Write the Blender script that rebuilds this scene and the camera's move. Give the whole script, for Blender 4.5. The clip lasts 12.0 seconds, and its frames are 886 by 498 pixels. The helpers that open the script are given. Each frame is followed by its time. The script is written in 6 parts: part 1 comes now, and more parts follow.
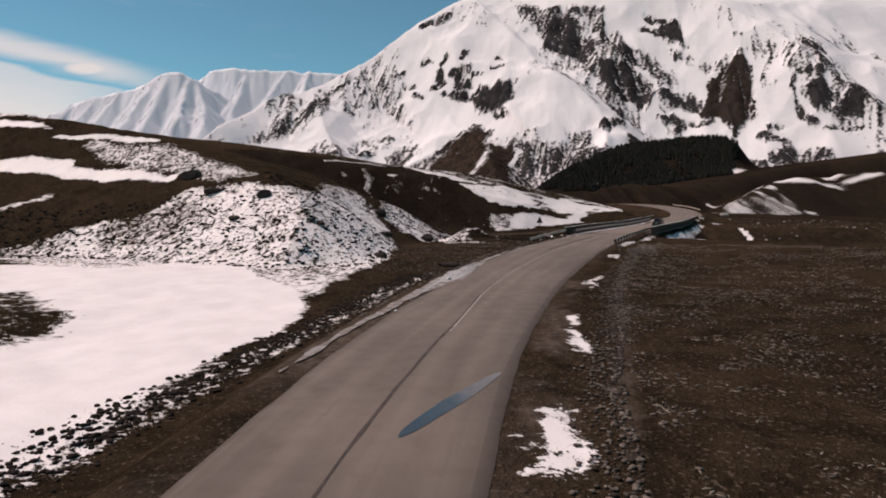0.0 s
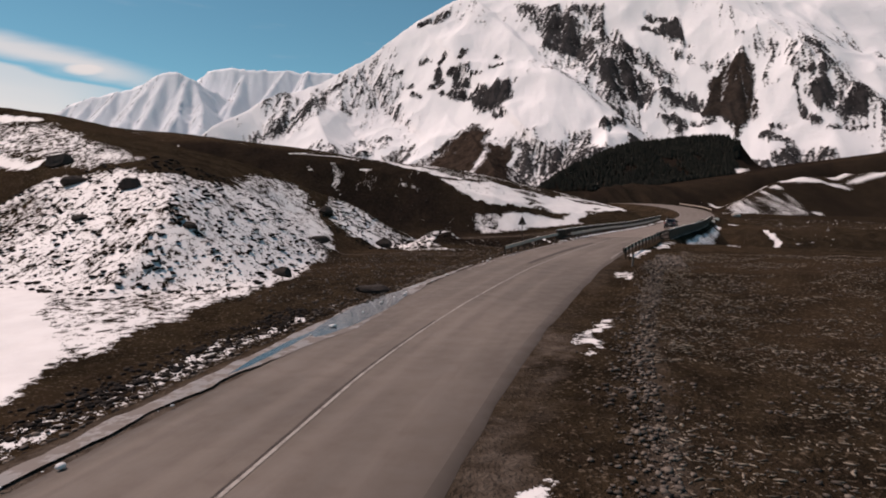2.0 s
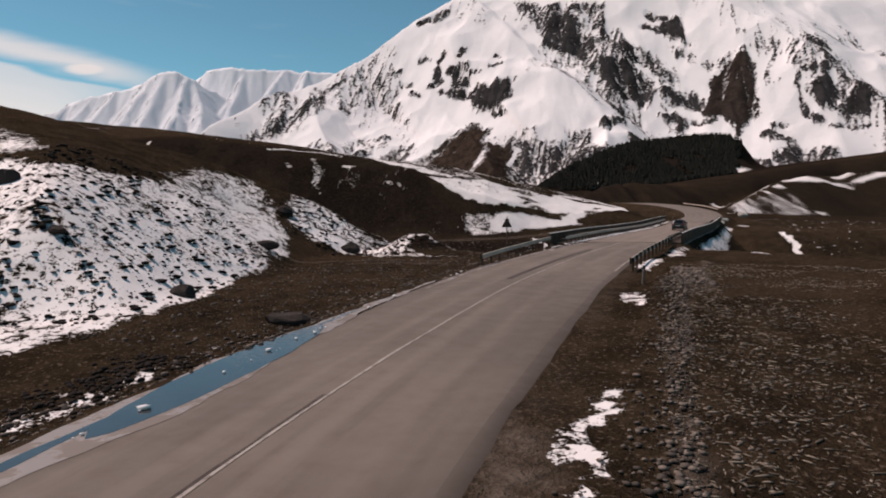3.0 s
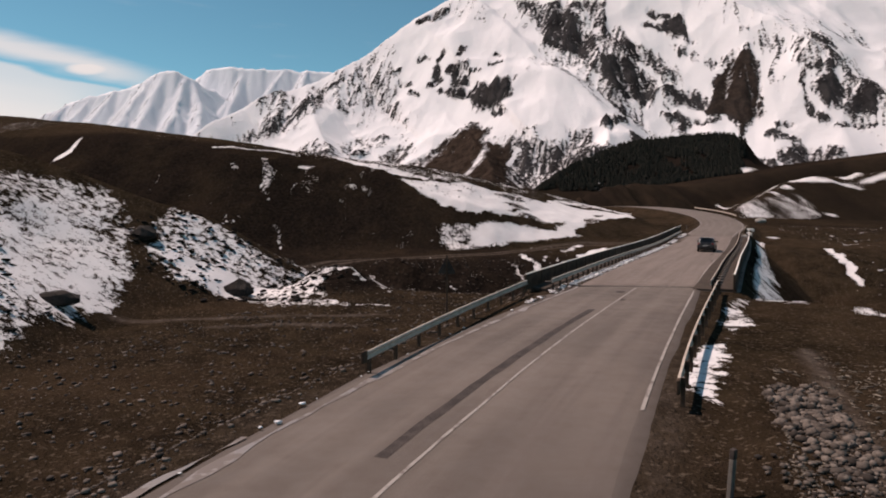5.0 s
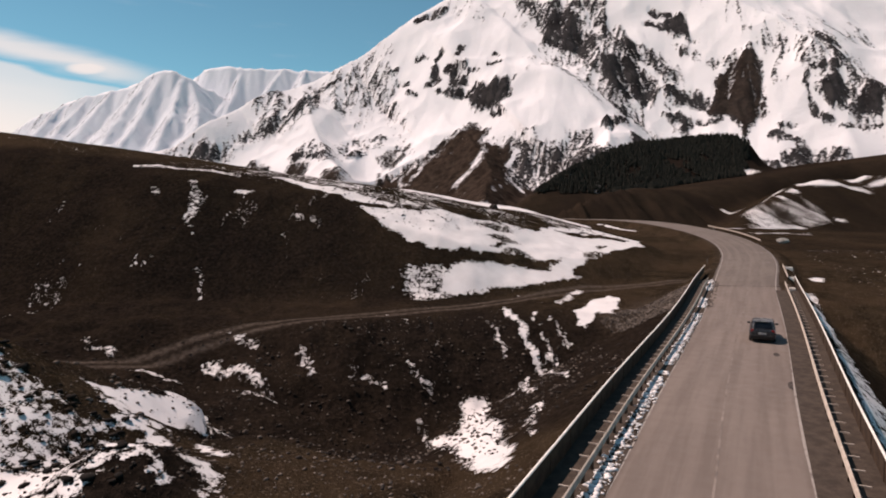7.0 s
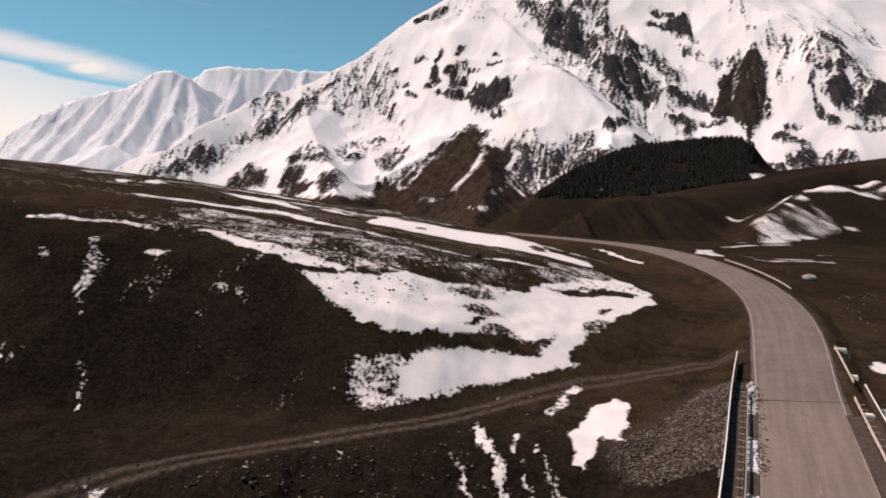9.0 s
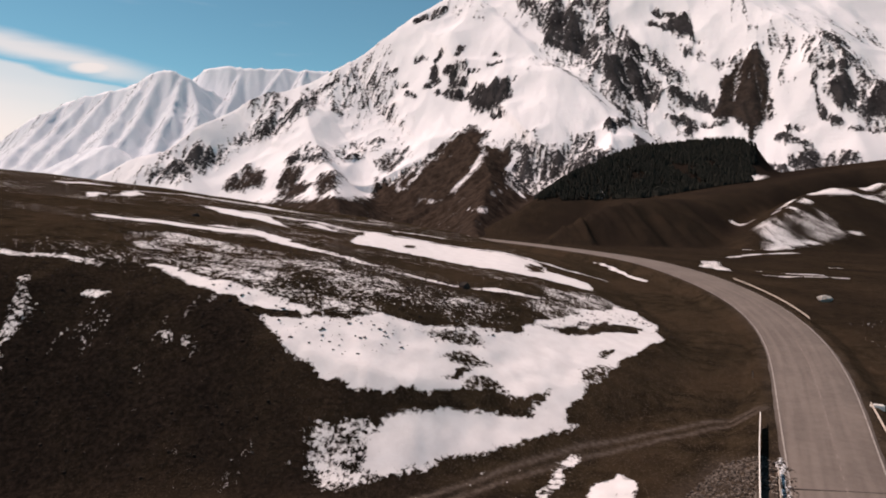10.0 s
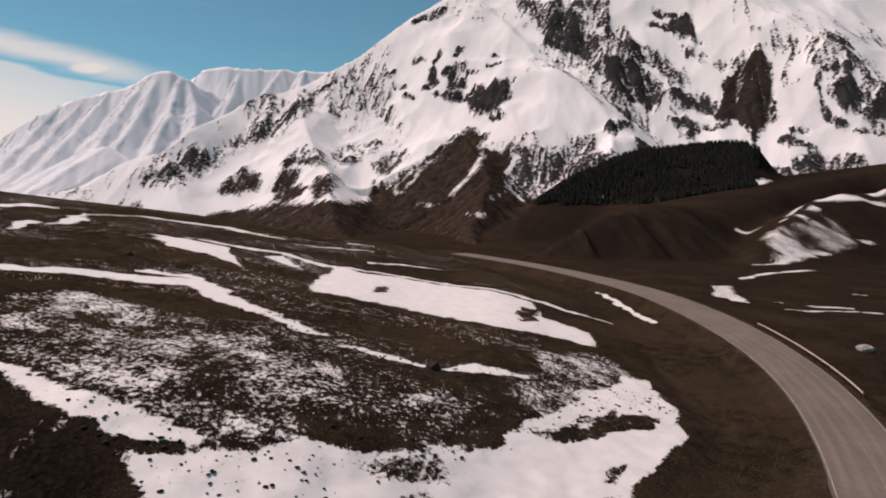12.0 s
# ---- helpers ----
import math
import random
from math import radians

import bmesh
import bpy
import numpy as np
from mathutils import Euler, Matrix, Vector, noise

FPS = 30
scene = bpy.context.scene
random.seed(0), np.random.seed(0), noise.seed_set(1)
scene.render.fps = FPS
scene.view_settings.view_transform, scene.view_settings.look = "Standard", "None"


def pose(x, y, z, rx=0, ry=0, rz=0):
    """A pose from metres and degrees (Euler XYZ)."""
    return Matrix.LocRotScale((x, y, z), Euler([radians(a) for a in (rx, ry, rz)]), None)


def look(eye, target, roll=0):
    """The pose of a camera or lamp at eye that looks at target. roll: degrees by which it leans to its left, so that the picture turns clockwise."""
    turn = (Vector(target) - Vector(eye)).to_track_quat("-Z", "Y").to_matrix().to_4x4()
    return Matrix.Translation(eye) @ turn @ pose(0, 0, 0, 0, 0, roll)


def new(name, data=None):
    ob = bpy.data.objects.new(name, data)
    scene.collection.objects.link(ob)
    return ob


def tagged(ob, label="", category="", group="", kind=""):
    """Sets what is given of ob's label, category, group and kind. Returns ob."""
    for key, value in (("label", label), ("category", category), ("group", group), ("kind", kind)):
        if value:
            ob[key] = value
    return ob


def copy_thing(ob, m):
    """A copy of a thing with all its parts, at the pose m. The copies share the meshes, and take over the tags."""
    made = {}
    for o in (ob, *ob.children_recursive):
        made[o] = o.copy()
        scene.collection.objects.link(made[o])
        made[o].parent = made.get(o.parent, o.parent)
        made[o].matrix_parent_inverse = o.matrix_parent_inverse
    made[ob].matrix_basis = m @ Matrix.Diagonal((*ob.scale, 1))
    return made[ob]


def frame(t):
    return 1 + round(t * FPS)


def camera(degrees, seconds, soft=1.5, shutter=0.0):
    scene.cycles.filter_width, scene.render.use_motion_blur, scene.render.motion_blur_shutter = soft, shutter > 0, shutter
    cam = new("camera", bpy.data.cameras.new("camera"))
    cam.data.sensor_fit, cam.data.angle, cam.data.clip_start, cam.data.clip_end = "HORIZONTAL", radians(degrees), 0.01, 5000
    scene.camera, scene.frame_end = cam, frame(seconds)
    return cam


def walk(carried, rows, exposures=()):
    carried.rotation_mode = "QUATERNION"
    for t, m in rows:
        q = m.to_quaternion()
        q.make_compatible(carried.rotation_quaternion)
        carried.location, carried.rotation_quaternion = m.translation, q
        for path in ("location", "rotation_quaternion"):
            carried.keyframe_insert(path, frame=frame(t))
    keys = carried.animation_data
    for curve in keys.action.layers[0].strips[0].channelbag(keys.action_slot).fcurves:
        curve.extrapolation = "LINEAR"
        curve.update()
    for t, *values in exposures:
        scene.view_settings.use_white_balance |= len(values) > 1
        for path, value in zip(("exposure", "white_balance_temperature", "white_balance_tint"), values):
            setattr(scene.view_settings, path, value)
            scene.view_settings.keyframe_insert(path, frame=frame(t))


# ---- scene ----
cam = camera(70.0, 12.0, soft=1.9)
PATH = [
    (0.0, 0.13, -0.13, 3.34, 86.50, -0.14),
    (0.5, 1.33, 4.92, 3.28, 86.51, -0.13),
    (1.0, 2.54, 9.99, 3.20, 86.53, -0.13),
    (1.5, 3.77, 15.12, 3.12, 86.55, -0.13),
    (2.0, 5.02, 20.29, 3.03, 86.56, -0.14),
    (2.5, 6.31, 25.50, 2.98, 86.55, -0.14),
    (3.0, 7.62, 30.78, 3.04, 86.54, -0.13),
    (3.5, 8.93, 36.11, 3.24, 86.53, -0.12),
    (4.0, 10.23, 41.50, 3.59, 86.53, -0.09),
    (4.5, 11.52, 46.94, 4.08, 86.53, -0.06),
    (5.0, 12.81, 52.45, 4.72, 86.52, -0.02),
    (5.5, 14.08, 58.06, 5.53, 86.50, 0.00),
    (6.0, 15.32, 63.69, 6.72, 86.48, 0.01),
    (6.5, 16.51, 69.23, 8.29, 86.47, -0.01),
    (7.0, 17.68, 74.64, 10.04, 86.48, -0.01),
    (7.5, 18.85, 79.90, 11.98, 86.48, -0.00),
    (8.0, 20.03, 85.04, 14.03, 86.47, 0.03),
    (8.5, 21.21, 90.10, 16.11, 86.45, 0.08),
    (9.0, 22.39, 95.11, 18.16, 86.42, 0.13),
    (9.5, 23.55, 100.11, 20.11, 86.40, 0.16),
    (10.0, 24.70, 105.15, 22.01, 86.38, 0.18),
    (10.5, 25.83, 110.33, 23.92, 86.36, 0.19),
    (11.0, 26.93, 115.64, 25.86, 86.35, 0.19),
    (11.5, 27.97, 120.85, 27.57, 86.37, 0.19),
    (12.0, 29.01, 125.87, 28.83, 86.41, 0.20),
]
walk(cam, [(t, pose(x, y, z, tilt, 0, yaw)) for t, x, y, z, tilt, yaw in PATH], exposures=[(0.0, -0.04, 7650, 26), (3.0, 0.02, 7650, 26), (5.0, 0.08, 7700, 26), (7.0, 0.18, 7800, 26), (9.0, 0.24, 7850, 27), (12.0, -0.04, 7750, 26)])

# ---- sky and sun ----
SUN_ELEVATION, SUN_AZIMUTH = 57, 290
scene.world = bpy.data.worlds.new("world")
scene.world.use_nodes = True


def sky_world():
    nt = scene.world.node_tree
    nt.nodes.clear()
    out = nt.nodes.new("ShaderNodeOutputWorld")
    bg = nt.nodes.new("ShaderNodeBackground")
    sky = nt.nodes.new("ShaderNodeTexSky")
    sky.sky_type, sky.sun_disc = "NISHITA", False
    sky.sun_elevation, sky.sun_rotation = radians(SUN_ELEVATION), radians(SUN_AZIMUTH)
    sky.altitude, sky.air_density, sky.dust_density, sky.ozone_density = 2400, 1.0, 0.6, 1.0
    tint = nt.nodes.new("ShaderNodeMix")
    tint.data_type, tint.blend_type = "RGBA", "MULTIPLY"
    tint.inputs[0].default_value = 1.0
    tint.inputs[7].default_value = (0.50, 1.06, 0.98, 1)
    # thin cirrus: one long streak low over the range, and faint veils elsewhere
    tc = nt.nodes.new("ShaderNodeTexCoord")
    sep = nt.nodes.new("ShaderNodeSeparateXYZ")
    link = nt.links.new
    link(tc.outputs["Generated"], sep.inputs[0])

    def calc2(op, a, b):
        n = nt.nodes.new("ShaderNodeMath")
        n.operation = op
        for i, v in enumerate((a, b)):
            if isinstance(v, (int, float)):
                n.inputs[i].default_value = v
            else:
                link(v, n.inputs[i])
        return n.outputs[0]

    def band(value, lo, hi, a=0.0, b=1.0):
        n = nt.nodes.new("ShaderNodeMapRange")
        n.interpolation_type = "SMOOTHSTEP"
        for i, v in enumerate((lo, hi, a, b)):
            n.inputs[i + 1].default_value = v
        link(value, n.inputs[0])
        return n.outputs[0]

    x, y, z = sep.outputs
    ahead = calc2("MAXIMUM", y, 0.05)
    u, v = calc2("DIVIDE", x, ahead), calc2("DIVIDE", z, ahead)
    mp = nt.nodes.new("ShaderNodeMapping")
    mp.inputs["Rotation"].default_value = (0, radians(15), 0)
    mp.inputs["Scale"].default_value = (3.0, 3.0, 16)
    link(tc.outputs["Generated"], mp.inputs[0])
    no = nt.nodes.new("ShaderNodeTexNoise")
    no.inputs["Scale"].default_value, no.inputs["Detail"].default_value = 2.2, 6
    link(mp.outputs[0], no.inputs["Vector"])
    line = calc2("ADD", v, calc2("MULTIPLY", calc2("ADD", u, 0.7), 0.25))
    line = calc2("ADD", line, calc2("MULTIPLY", calc2("SUBTRACT", no.outputs[0], 0.5), 0.035))
    streak = calc2("MULTIPLY", band(line, 0.240, 0.262), band(line, 0.264, 0.290, 1.0, 0.0))
    streak = calc2("MULTIPLY", streak, band(u, -0.36, -0.56, 0.0, 0.7))
    veil = calc2("MULTIPLY", band(line, 0.10, 0.245, 0.95, 0.55), band(u, -0.34, -0.62, 0.0, 1.0))
    veil = calc2("MULTIPLY", veil, band(line, 0.232, 0.242, 1.0, 0.0))
    faint = band(no.outputs[0], 0.6, 0.85, 0.0, 0.12)
    du, dv = calc2("DIVIDE", calc2("ADD", u, 0.553), 0.040), calc2("DIVIDE", calc2("SUBTRACT", v, 0.219), 0.011)
    puff = calc2("ADD", calc2("ADD", calc2("MULTIPLY", du, du), calc2("MULTIPLY", dv, dv)), calc2("MULTIPLY", calc2("SUBTRACT", no.outputs[0], 0.5), 3.0))
    puff = band(puff, 0.1, 1.5, 0.85, 0.0)
    total = calc2("MAXIMUM", calc2("MAXIMUM", calc2("MAXIMUM", streak, puff), veil), faint)
    total = calc2("MULTIPLY", total, band(z, 0.0, 0.03))
    cloud = nt.nodes.new("ShaderNodeMix")
    cloud.data_type = "RGBA"
    cloud.inputs[7].default_value = (7.6, 7.9, 8.0, 1)
    link(total, cloud.inputs[0])
    link(sky.outputs[0], tint.inputs[6])
    link(tint.outputs[2], cloud.inputs[6])
    link(cloud.outputs[2], bg.inputs[0])
    bg.inputs[1].default_value = 0.1
    link(bg.outputs[0], out.inputs[0])


sky_world()
sun = new("sun", bpy.data.lights.new("sun", "SUN"))
sun.data.energy, sun.data.angle, sun.data.color = 4.15, radians(0.53), (1.0, 0.94, 0.9)
_az, _el = radians(SUN_AZIMUTH), radians(SUN_ELEVATION)
SUN_DIR = Vector((math.sin(_az) * math.cos(_el), math.cos(_az) * math.cos(_el), math.sin(_el)))
sun.matrix_world = look(SUN_DIR * 300, (0, 0, 0))

# ---- terrain arithmetic ----


def spline(knots, values):
    """A natural cubic spline through the knots, as a function of arrays."""
    k, v = np.asarray(knots, float), np.asarray(values, float)
    n, h = len(k), np.diff(k)
    a, b = np.eye(n), np.zeros(n)
    for i in range(1, n - 1):
        a[i, i - 1:i + 2] = h[i - 1], 2 * (h[i - 1] + h[i]), h[i]
        b[i] = 6 * ((v[i + 1] - v[i]) / h[i] - (v[i] - v[i - 1]) / h[i - 1])
    m = np.linalg.solve(a, b)

    def value(q):
        q = np.asarray(q, float)
        i = np.clip(np.searchsorted(k, q) - 1, 0, n - 2)
        t0, t1 = q - k[i], k[i + 1] - q
        inner = (m[i] * t1 ** 3 + m[i + 1] * t0 ** 3) / (6 * h[i]) + (v[i] / h[i] - m[i] * h[i] / 6) * t1 + (v[i + 1] / h[i] - m[i + 1] * h[i] / 6) * t0
        lo = v[0] + (q - k[0]) * ((v[1] - v[0]) / h[0] - m[1] * h[0] / 6)
        hi = v[-1] + (q - k[-1]) * ((v[-1] - v[-2]) / h[-1] + m[-2] * h[-1] / 6)
        return np.where(q < k[0], lo, np.where(q > k[-1], hi, inner))
    return value


def lattice(ix, iy, seed):
    h = (ix.astype(np.int64) * 374761393 + iy.astype(np.int64) * 668265263 + seed * 974634777) & 0x7FFFFFFF
    h = ((h ^ (h >> 13)) * 1274126177) & 0x7FFFFFFF
    return ((h ^ (h >> 16)) & 0xFFFF) / 65535.0


def value_noise(x, y, seed=0):
    x, y = np.broadcast_arrays(np.asarray(x, float), np.asarray(y, float))
    fx, fy = np.floor(x), np.floor(y)
    u, v = x - fx, y - fy
    u, v = u * u * u * (u * (6 * u - 15) + 10), v * v * v * (v * (6 * v - 15) + 10)
    a, b = lattice(fx, fy, seed), lattice(fx + 1, fy, seed)
    c, d = lattice(fx, fy + 1, seed), lattice(fx + 1, fy + 1, seed)
    return (a + (b - a) * u) * (1 - v) + (c + (d - c) * u) * v


def fbm(x, y, size, octaves=4, seed=0, ridged=False, gain=0.5):
    """Fractal noise, about -1 to 1; size: metres of the largest forms."""
    total, amp, norm = 0, 1.0, 0.0
    for o in range(octaves):
        ang = 0.6 + 1.1 * o
        xs, ys = (x * math.cos(ang) - y * math.sin(ang)) / size, (x * math.sin(ang) + y * math.cos(ang)) / size
        n = value_noise(xs + 17.3 * o, ys - 9.1 * o, seed + o) * 2 - 1
        total = total + amp * ((1 - 2 * np.abs(n)) if ridged else n)
        norm += amp
        amp, size = amp * gain, size / 2.03
    return total / norm


def ease(a, lo, hi):
    u = np.clip((a - lo) / (hi - lo), 0, 1)
    return u * u * (3 - 2 * u)


def smooth_min(a, b, k):
    h = np.clip(0.5 + 0.5 * (b - a) / k, 0, 1)
    return b + (a - b) * h - k * h * (1 - h)


def smooth_max(a, b, k):
    return -smooth_min(-a, -b, k)


def inside(x, y, poly):
    """Signed distance to a closed outline, positive inside it."""
    best, odd = np.full(np.shape(x), 1e9), np.zeros(np.shape(x), bool)
    for (x0, y0), (x1, y1) in zip(poly, poly[1:] + poly[:1]):
        ex, ey = x1 - x0, y1 - y0
        t = np.clip(((x - x0) * ex + (y - y0) * ey) / (ex * ex + ey * ey), 0, 1)
        best = np.minimum(best, np.hypot(x - x0 - t * ex, y - y0 - t * ey))
        odd ^= ((y0 > y) != (y1 > y)) & (x < x0 + (y - y0) * ex / (ey if ey else 1e-9))
    return np.where(odd, best, -best)


def along(x, y, line):
    """Distance to an open line of (x, y, value) corners, and the value there."""
    best, val = np.full(np.shape(x), 1e9), np.zeros(np.shape(x))
    for (x0, y0, v0), (x1, y1, v1) in zip(line, line[1:]):
        ex, ey = x1 - x0, y1 - y0
        t = np.clip(((x - x0) * ex + (y - y0) * ey) / (ex * ex + ey * ey), 0, 1)
        d = np.hypot(x - x0 - t * ex, y - y0 - t * ey)
        val = np.where(d < best, v0 + t * (v1 - v0), val)
        best = np.minimum(best, d)
    return best, val


# the road's centre line and grade, by y
ROAD_Y = [-60, -20, 14, 25.6, 34, 43, 51, 64, 75, 84, 91.7, 105, 121.5, 137, 151.5, 174, 195, 210, 229, 254, 280, 300, 335, 375, 440]
ROAD_X = [-8.5, -5.0, -1.9, 0.0, 2.0, 4.3, 6.8, 11.3, 16.2, 20.8, 24.8, 31.4, 39.8, 47.5, 54.5, 65.8, 75.5, 80.7, 84.8, 86.7, 85.8, 83.8, 77.9, 67.3, 36.3]
road_x = spline(ROAD_Y, ROAD_X)
road_z = spline([-60, 0, 15, 50, 90, 125, 160, 190, 220, 245, 270, 290, 310, 350, 440], [-3.0, -2.35, -2.1, -1.4, -0.05, 0.21, 0.91, 1.55, 3.2, 4.58, 5.7, 6.25, 6.4, 6.2, 7.0])
half_width = spline([-60, 14, 30, 43, 52, 75, 84, 92, 120, 150, 174, 195, 228, 254, 300, 440], [3.2, 3.2, 3.7, 4.05, 4.3, 4.23, 3.85, 3.54, 3.45, 3.5, 4.1, 4.3, 4.4, 4.8, 4.8, 5.0])
SPAN = (92.0, 149.5)                               # the bridge, by y


def road_frame(y):
    """Centre, grade and the unit vector to the right of the road at y."""
    s = (road_x(y + 0.5) - road_x(y - 0.5))
    k = 1 / np.sqrt(1 + s * s)
    return road_x(y), road_z(y), k, -s * k


def road_point(y, off, up=0.0):
    cx, cz, nx, ny = road_frame(y)
    return Vector((float(cx + nx * off), float(y + ny * off), float(cz + up)))


def lateral(x, y):
    """Signed distance from the road's centre line (right is positive) and the place along it."""
    yy = np.array(y, float)
    for _ in range(3):
        cx, _z, nx, ny = road_frame(np.clip(yy, -300, 470))
        yy = y - ny * ((x - cx) * nx + (y - yy) * ny)
        yy = np.clip(yy, -300, 470)
    cx, cz, nx, ny = road_frame(yy)
    return (x - cx) * nx + (y - yy) * ny, yy, cz


NEAR_HILL = [(-140, 78), (-75, 74), (-49, 73), (-30, 66), (-14, 56), (-7, 60), (-5, 75), (-5, 90), (-1, 101), (3, 107), (0, 114), (-14, 120), (-42, 131), (-80, 150), (-140, 185), (-400, 300), (-400, 90)]
FAR_HILL = [(-300, 245), (-120, 192), (-60, 164), (-26, 157), (-13, 157.6), (2, 157.5), (12, 159.6), (22, 161.5), (36, 168), (47, 179), (55, 190), (60, 201), (62, 225), (65, 250), (66, 290), (60, 330), (48, 365), (-15, 400), (-120, 450), (-300, 470)]
TRACK = [(-60, 126, 0), (-30, 132, 0), (-17.7, 136.4, 0), (-10.8, 139.8, 0), (-0.5, 145.6, 0), (11.7, 151.5, 0), (23.7, 156.2, 0), (29.7, 160, 0), (35.8, 163.4, 0), (46.1, 168.6, 0), (53.4, 171.3, 0), (58, 171.5, 0)]
GULLY = [(-160, 195, 8), (-70, 150, 1.5), (-12, 134, -6), (8, 128, -10.5), (22, 129, -12.5), (40, 121, -12.5), (62, 108, -12), (110, 118, -11), (200, 190, -14), (330, 480, -20), (420, 900, -24)]


def ground_height(x, y):
    d, ry, rz = lateral(x, y)
    left = np.interp(y, [-50, 25, 42, 55, 90, 150, 200, 300, 450], [-3.6, -3.3, -2.8, -1.9, -1.6, -2.4, 1.2, 5.0, 3.0])
    right = np.interp(y, [-50, 20, 45, 60, 80, 150, 230, 300, 450], [-2.5, -2.3, -1.5, -0.5, -0.5, -0.4, 0.8, 3.2, 2.5])
    right = right - 0.03 * np.clip(x - 95, 0, 400) * ease(y, 90, 200)
    n = left + (right - left) * ease(d, -5, 5)
    n = n + (-16 - n) * ease(y, 430, 700)
    n = n + 0.5 * fbm(x, y, 23, 3, 3) * ease(np.abs(d), 5, 14)
    gd, gz = along(x, y, GULLY)
    north = ease(y - np.interp(x, [-70, -12, 8, 22, 40, 62], [150, 134, 128, 128, 119, 108]), -3, 3) * (1 - ease(x, 30, 50))
    n = smooth_min(n, gz + (0.47 + 0.12 * north) * np.clip(gd - 4.0 - 1.8 * fbm(x, y, 12, 3, 8), 0, 99), 2.0)
    level = ease(along(x, y, TRACK)[0], 1.5, 6)
    wild = level * (1 - ease(gd, 14, 26)) * ease(y, 100, 112) * (1 - ease(x, 46, 56))
    n = n + wild * (1.1 * fbm(x, y, 9, 4, 15, True) + 0.35 * fbm(x, y, 2.6, 3, 17, True))
    # the snowy hill beside the road
    e = inside(x, y, NEAR_HILL) + 1.6 * fbm(x, y, 12, 3, 5)
    top = 5 + 0.21 * (-15 - x) + 0.07 * (y - 60) + 0.5 * fbm(x, y, 16, 3, 6)
    top = smooth_min(top, 25 + 0.02 * (y - 100) + 0.8 * fbm(x, y, 45, 3, 13), 5)
    top = top + 1.2 * np.exp(-((x + 44) / 16) ** 2) * ease(y, 85, 100)
    hill = smooth_min(-1.8 + 0.64 * np.clip(e, -2, 200), top, 2.0)
    n = np.where(e > -1.5, smooth_max(n, hill, 0.6), n)
    n = n + (1.9 + 0.5 * fbm(x, y, 4, 3, 19, True)) * np.exp(-((x - 5.0) / 3.3) ** 2 - ((y - 99.4) / 2.9) ** 2)
    # the long hill beyond the gully, steep towards it and gentle towards the road
    e = inside(x, y, FAR_HILL) + 1.3 * fbm(x, y, 17, 3, 9)
    face = np.interp(x, [-70, -20, 0, 10, 20, 30, 40, 60], [22, 16, 12.5, 9, 5.5, 4.5, 2.5, 0.5])
    gentle = 0.42 - 0.12 * ease(x, 26, 50)
    top = 13 - 0.12 * x + 0.03 * (y - 180) + 0.7 * fbm(x, y, 40, 4, 11)
    top = top + 1.5 * (1 - ease(x, 5, 30)) + 0.03 * np.clip(-x, 0, 80) - 0.02 * np.clip(y - 260, 0, 80) - 0.08 * np.clip(y - 340, 0, 200)
    toe = np.interp(x, [-100, -13, 30, 60], [2.0, -0.8, 0.5, 2.6]) + 2.5 * ease(y, 200, 330)
    hill = smooth_min(toe + (0.92 - 0.32 * ease(x, 18, 34)) * np.clip(e, -9, face) + gentle * np.clip(e - face, 0, 200), top, 2.2)
    n = np.where(e > -9, smooth_max(n, hill, 0.8), n)
    # terrace and spur across the valley
    e = inside(x, y, [(110, 640), (60, 540), (110, 520), (180, 530), (250, 585), (320, 690), (430, 810), (600, 900), (1500, 1000), (1500, 1700), (260, 1700), (190, 900)])
    e = e + 4 * fbm(x, y, 60, 4, 21, True) + 9 * fbm(1.6 * x + 0.4 * y, 0.4 * y, 30, 3, 25, True)
    high = 43 + 0.13 * np.clip(x - 290, 0, 600) + 0.02 * (np.clip(y, 500, 1500) - 600)
    n = smooth_max(n, -14 + high * ease(e, -10, 85), 3)
    sd, sz = along(x, y, [(248, 560, 1), (300, 640, 14), (345, 700, 25), (400, 765, 38), (520, 860, 50), (800, 950, 72)])
    n = smooth_max(n, sz - 0.5 * sd + 2.5 * fbm(x, y, 28, 4, 23, True), 4)
    wd, wz = along(x, y, [(135, 1030, 22), (235, 1110, 80), (300, 1150, 108), (370, 1190, 128), (450, 1200, 135), (520, 1205, 139), (560, 1215, 139)])
    n = smooth_max(n, wz - (0.5 + 0.9 * ease(x, 520, 570)) * wd + 5 * fbm(x, y, 70, 3, 27), 6)
    # road bed: cuttings and banks
    wide = half_width(ry) + 1.3 + 1.3 * ease(ry, 86, 92) * (1 - ease(ry, 150, 160))
    bed = rz - 0.085 + 0.025 * ease(-d, 3.7, 4.2) * ease(ry, 18, 24) * (1 - ease(ry, 62, 70))
    bank = bed - (0.58 + 0.37 * ease(d, 4, 6) * ease(ry, 88, 94) * (1 - ease(ry, 150, 162))) * np.clip(np.abs(d) - wide, 0, 99)
    on = (ry > -200) & (ry < 460)
    n = np.where(on, np.maximum(n, bank), n)
    cut = bed + 0.62 * np.clip(np.abs(d) - half_width(ry) - 2.4, 0, 99)
    n = np.where(on, np.minimum(n, cut), n)
    rough = ease(np.abs(d), 4.2, 8)
    near = 1 - ease(np.hypot(x - 20, y - 90), 150, 500)
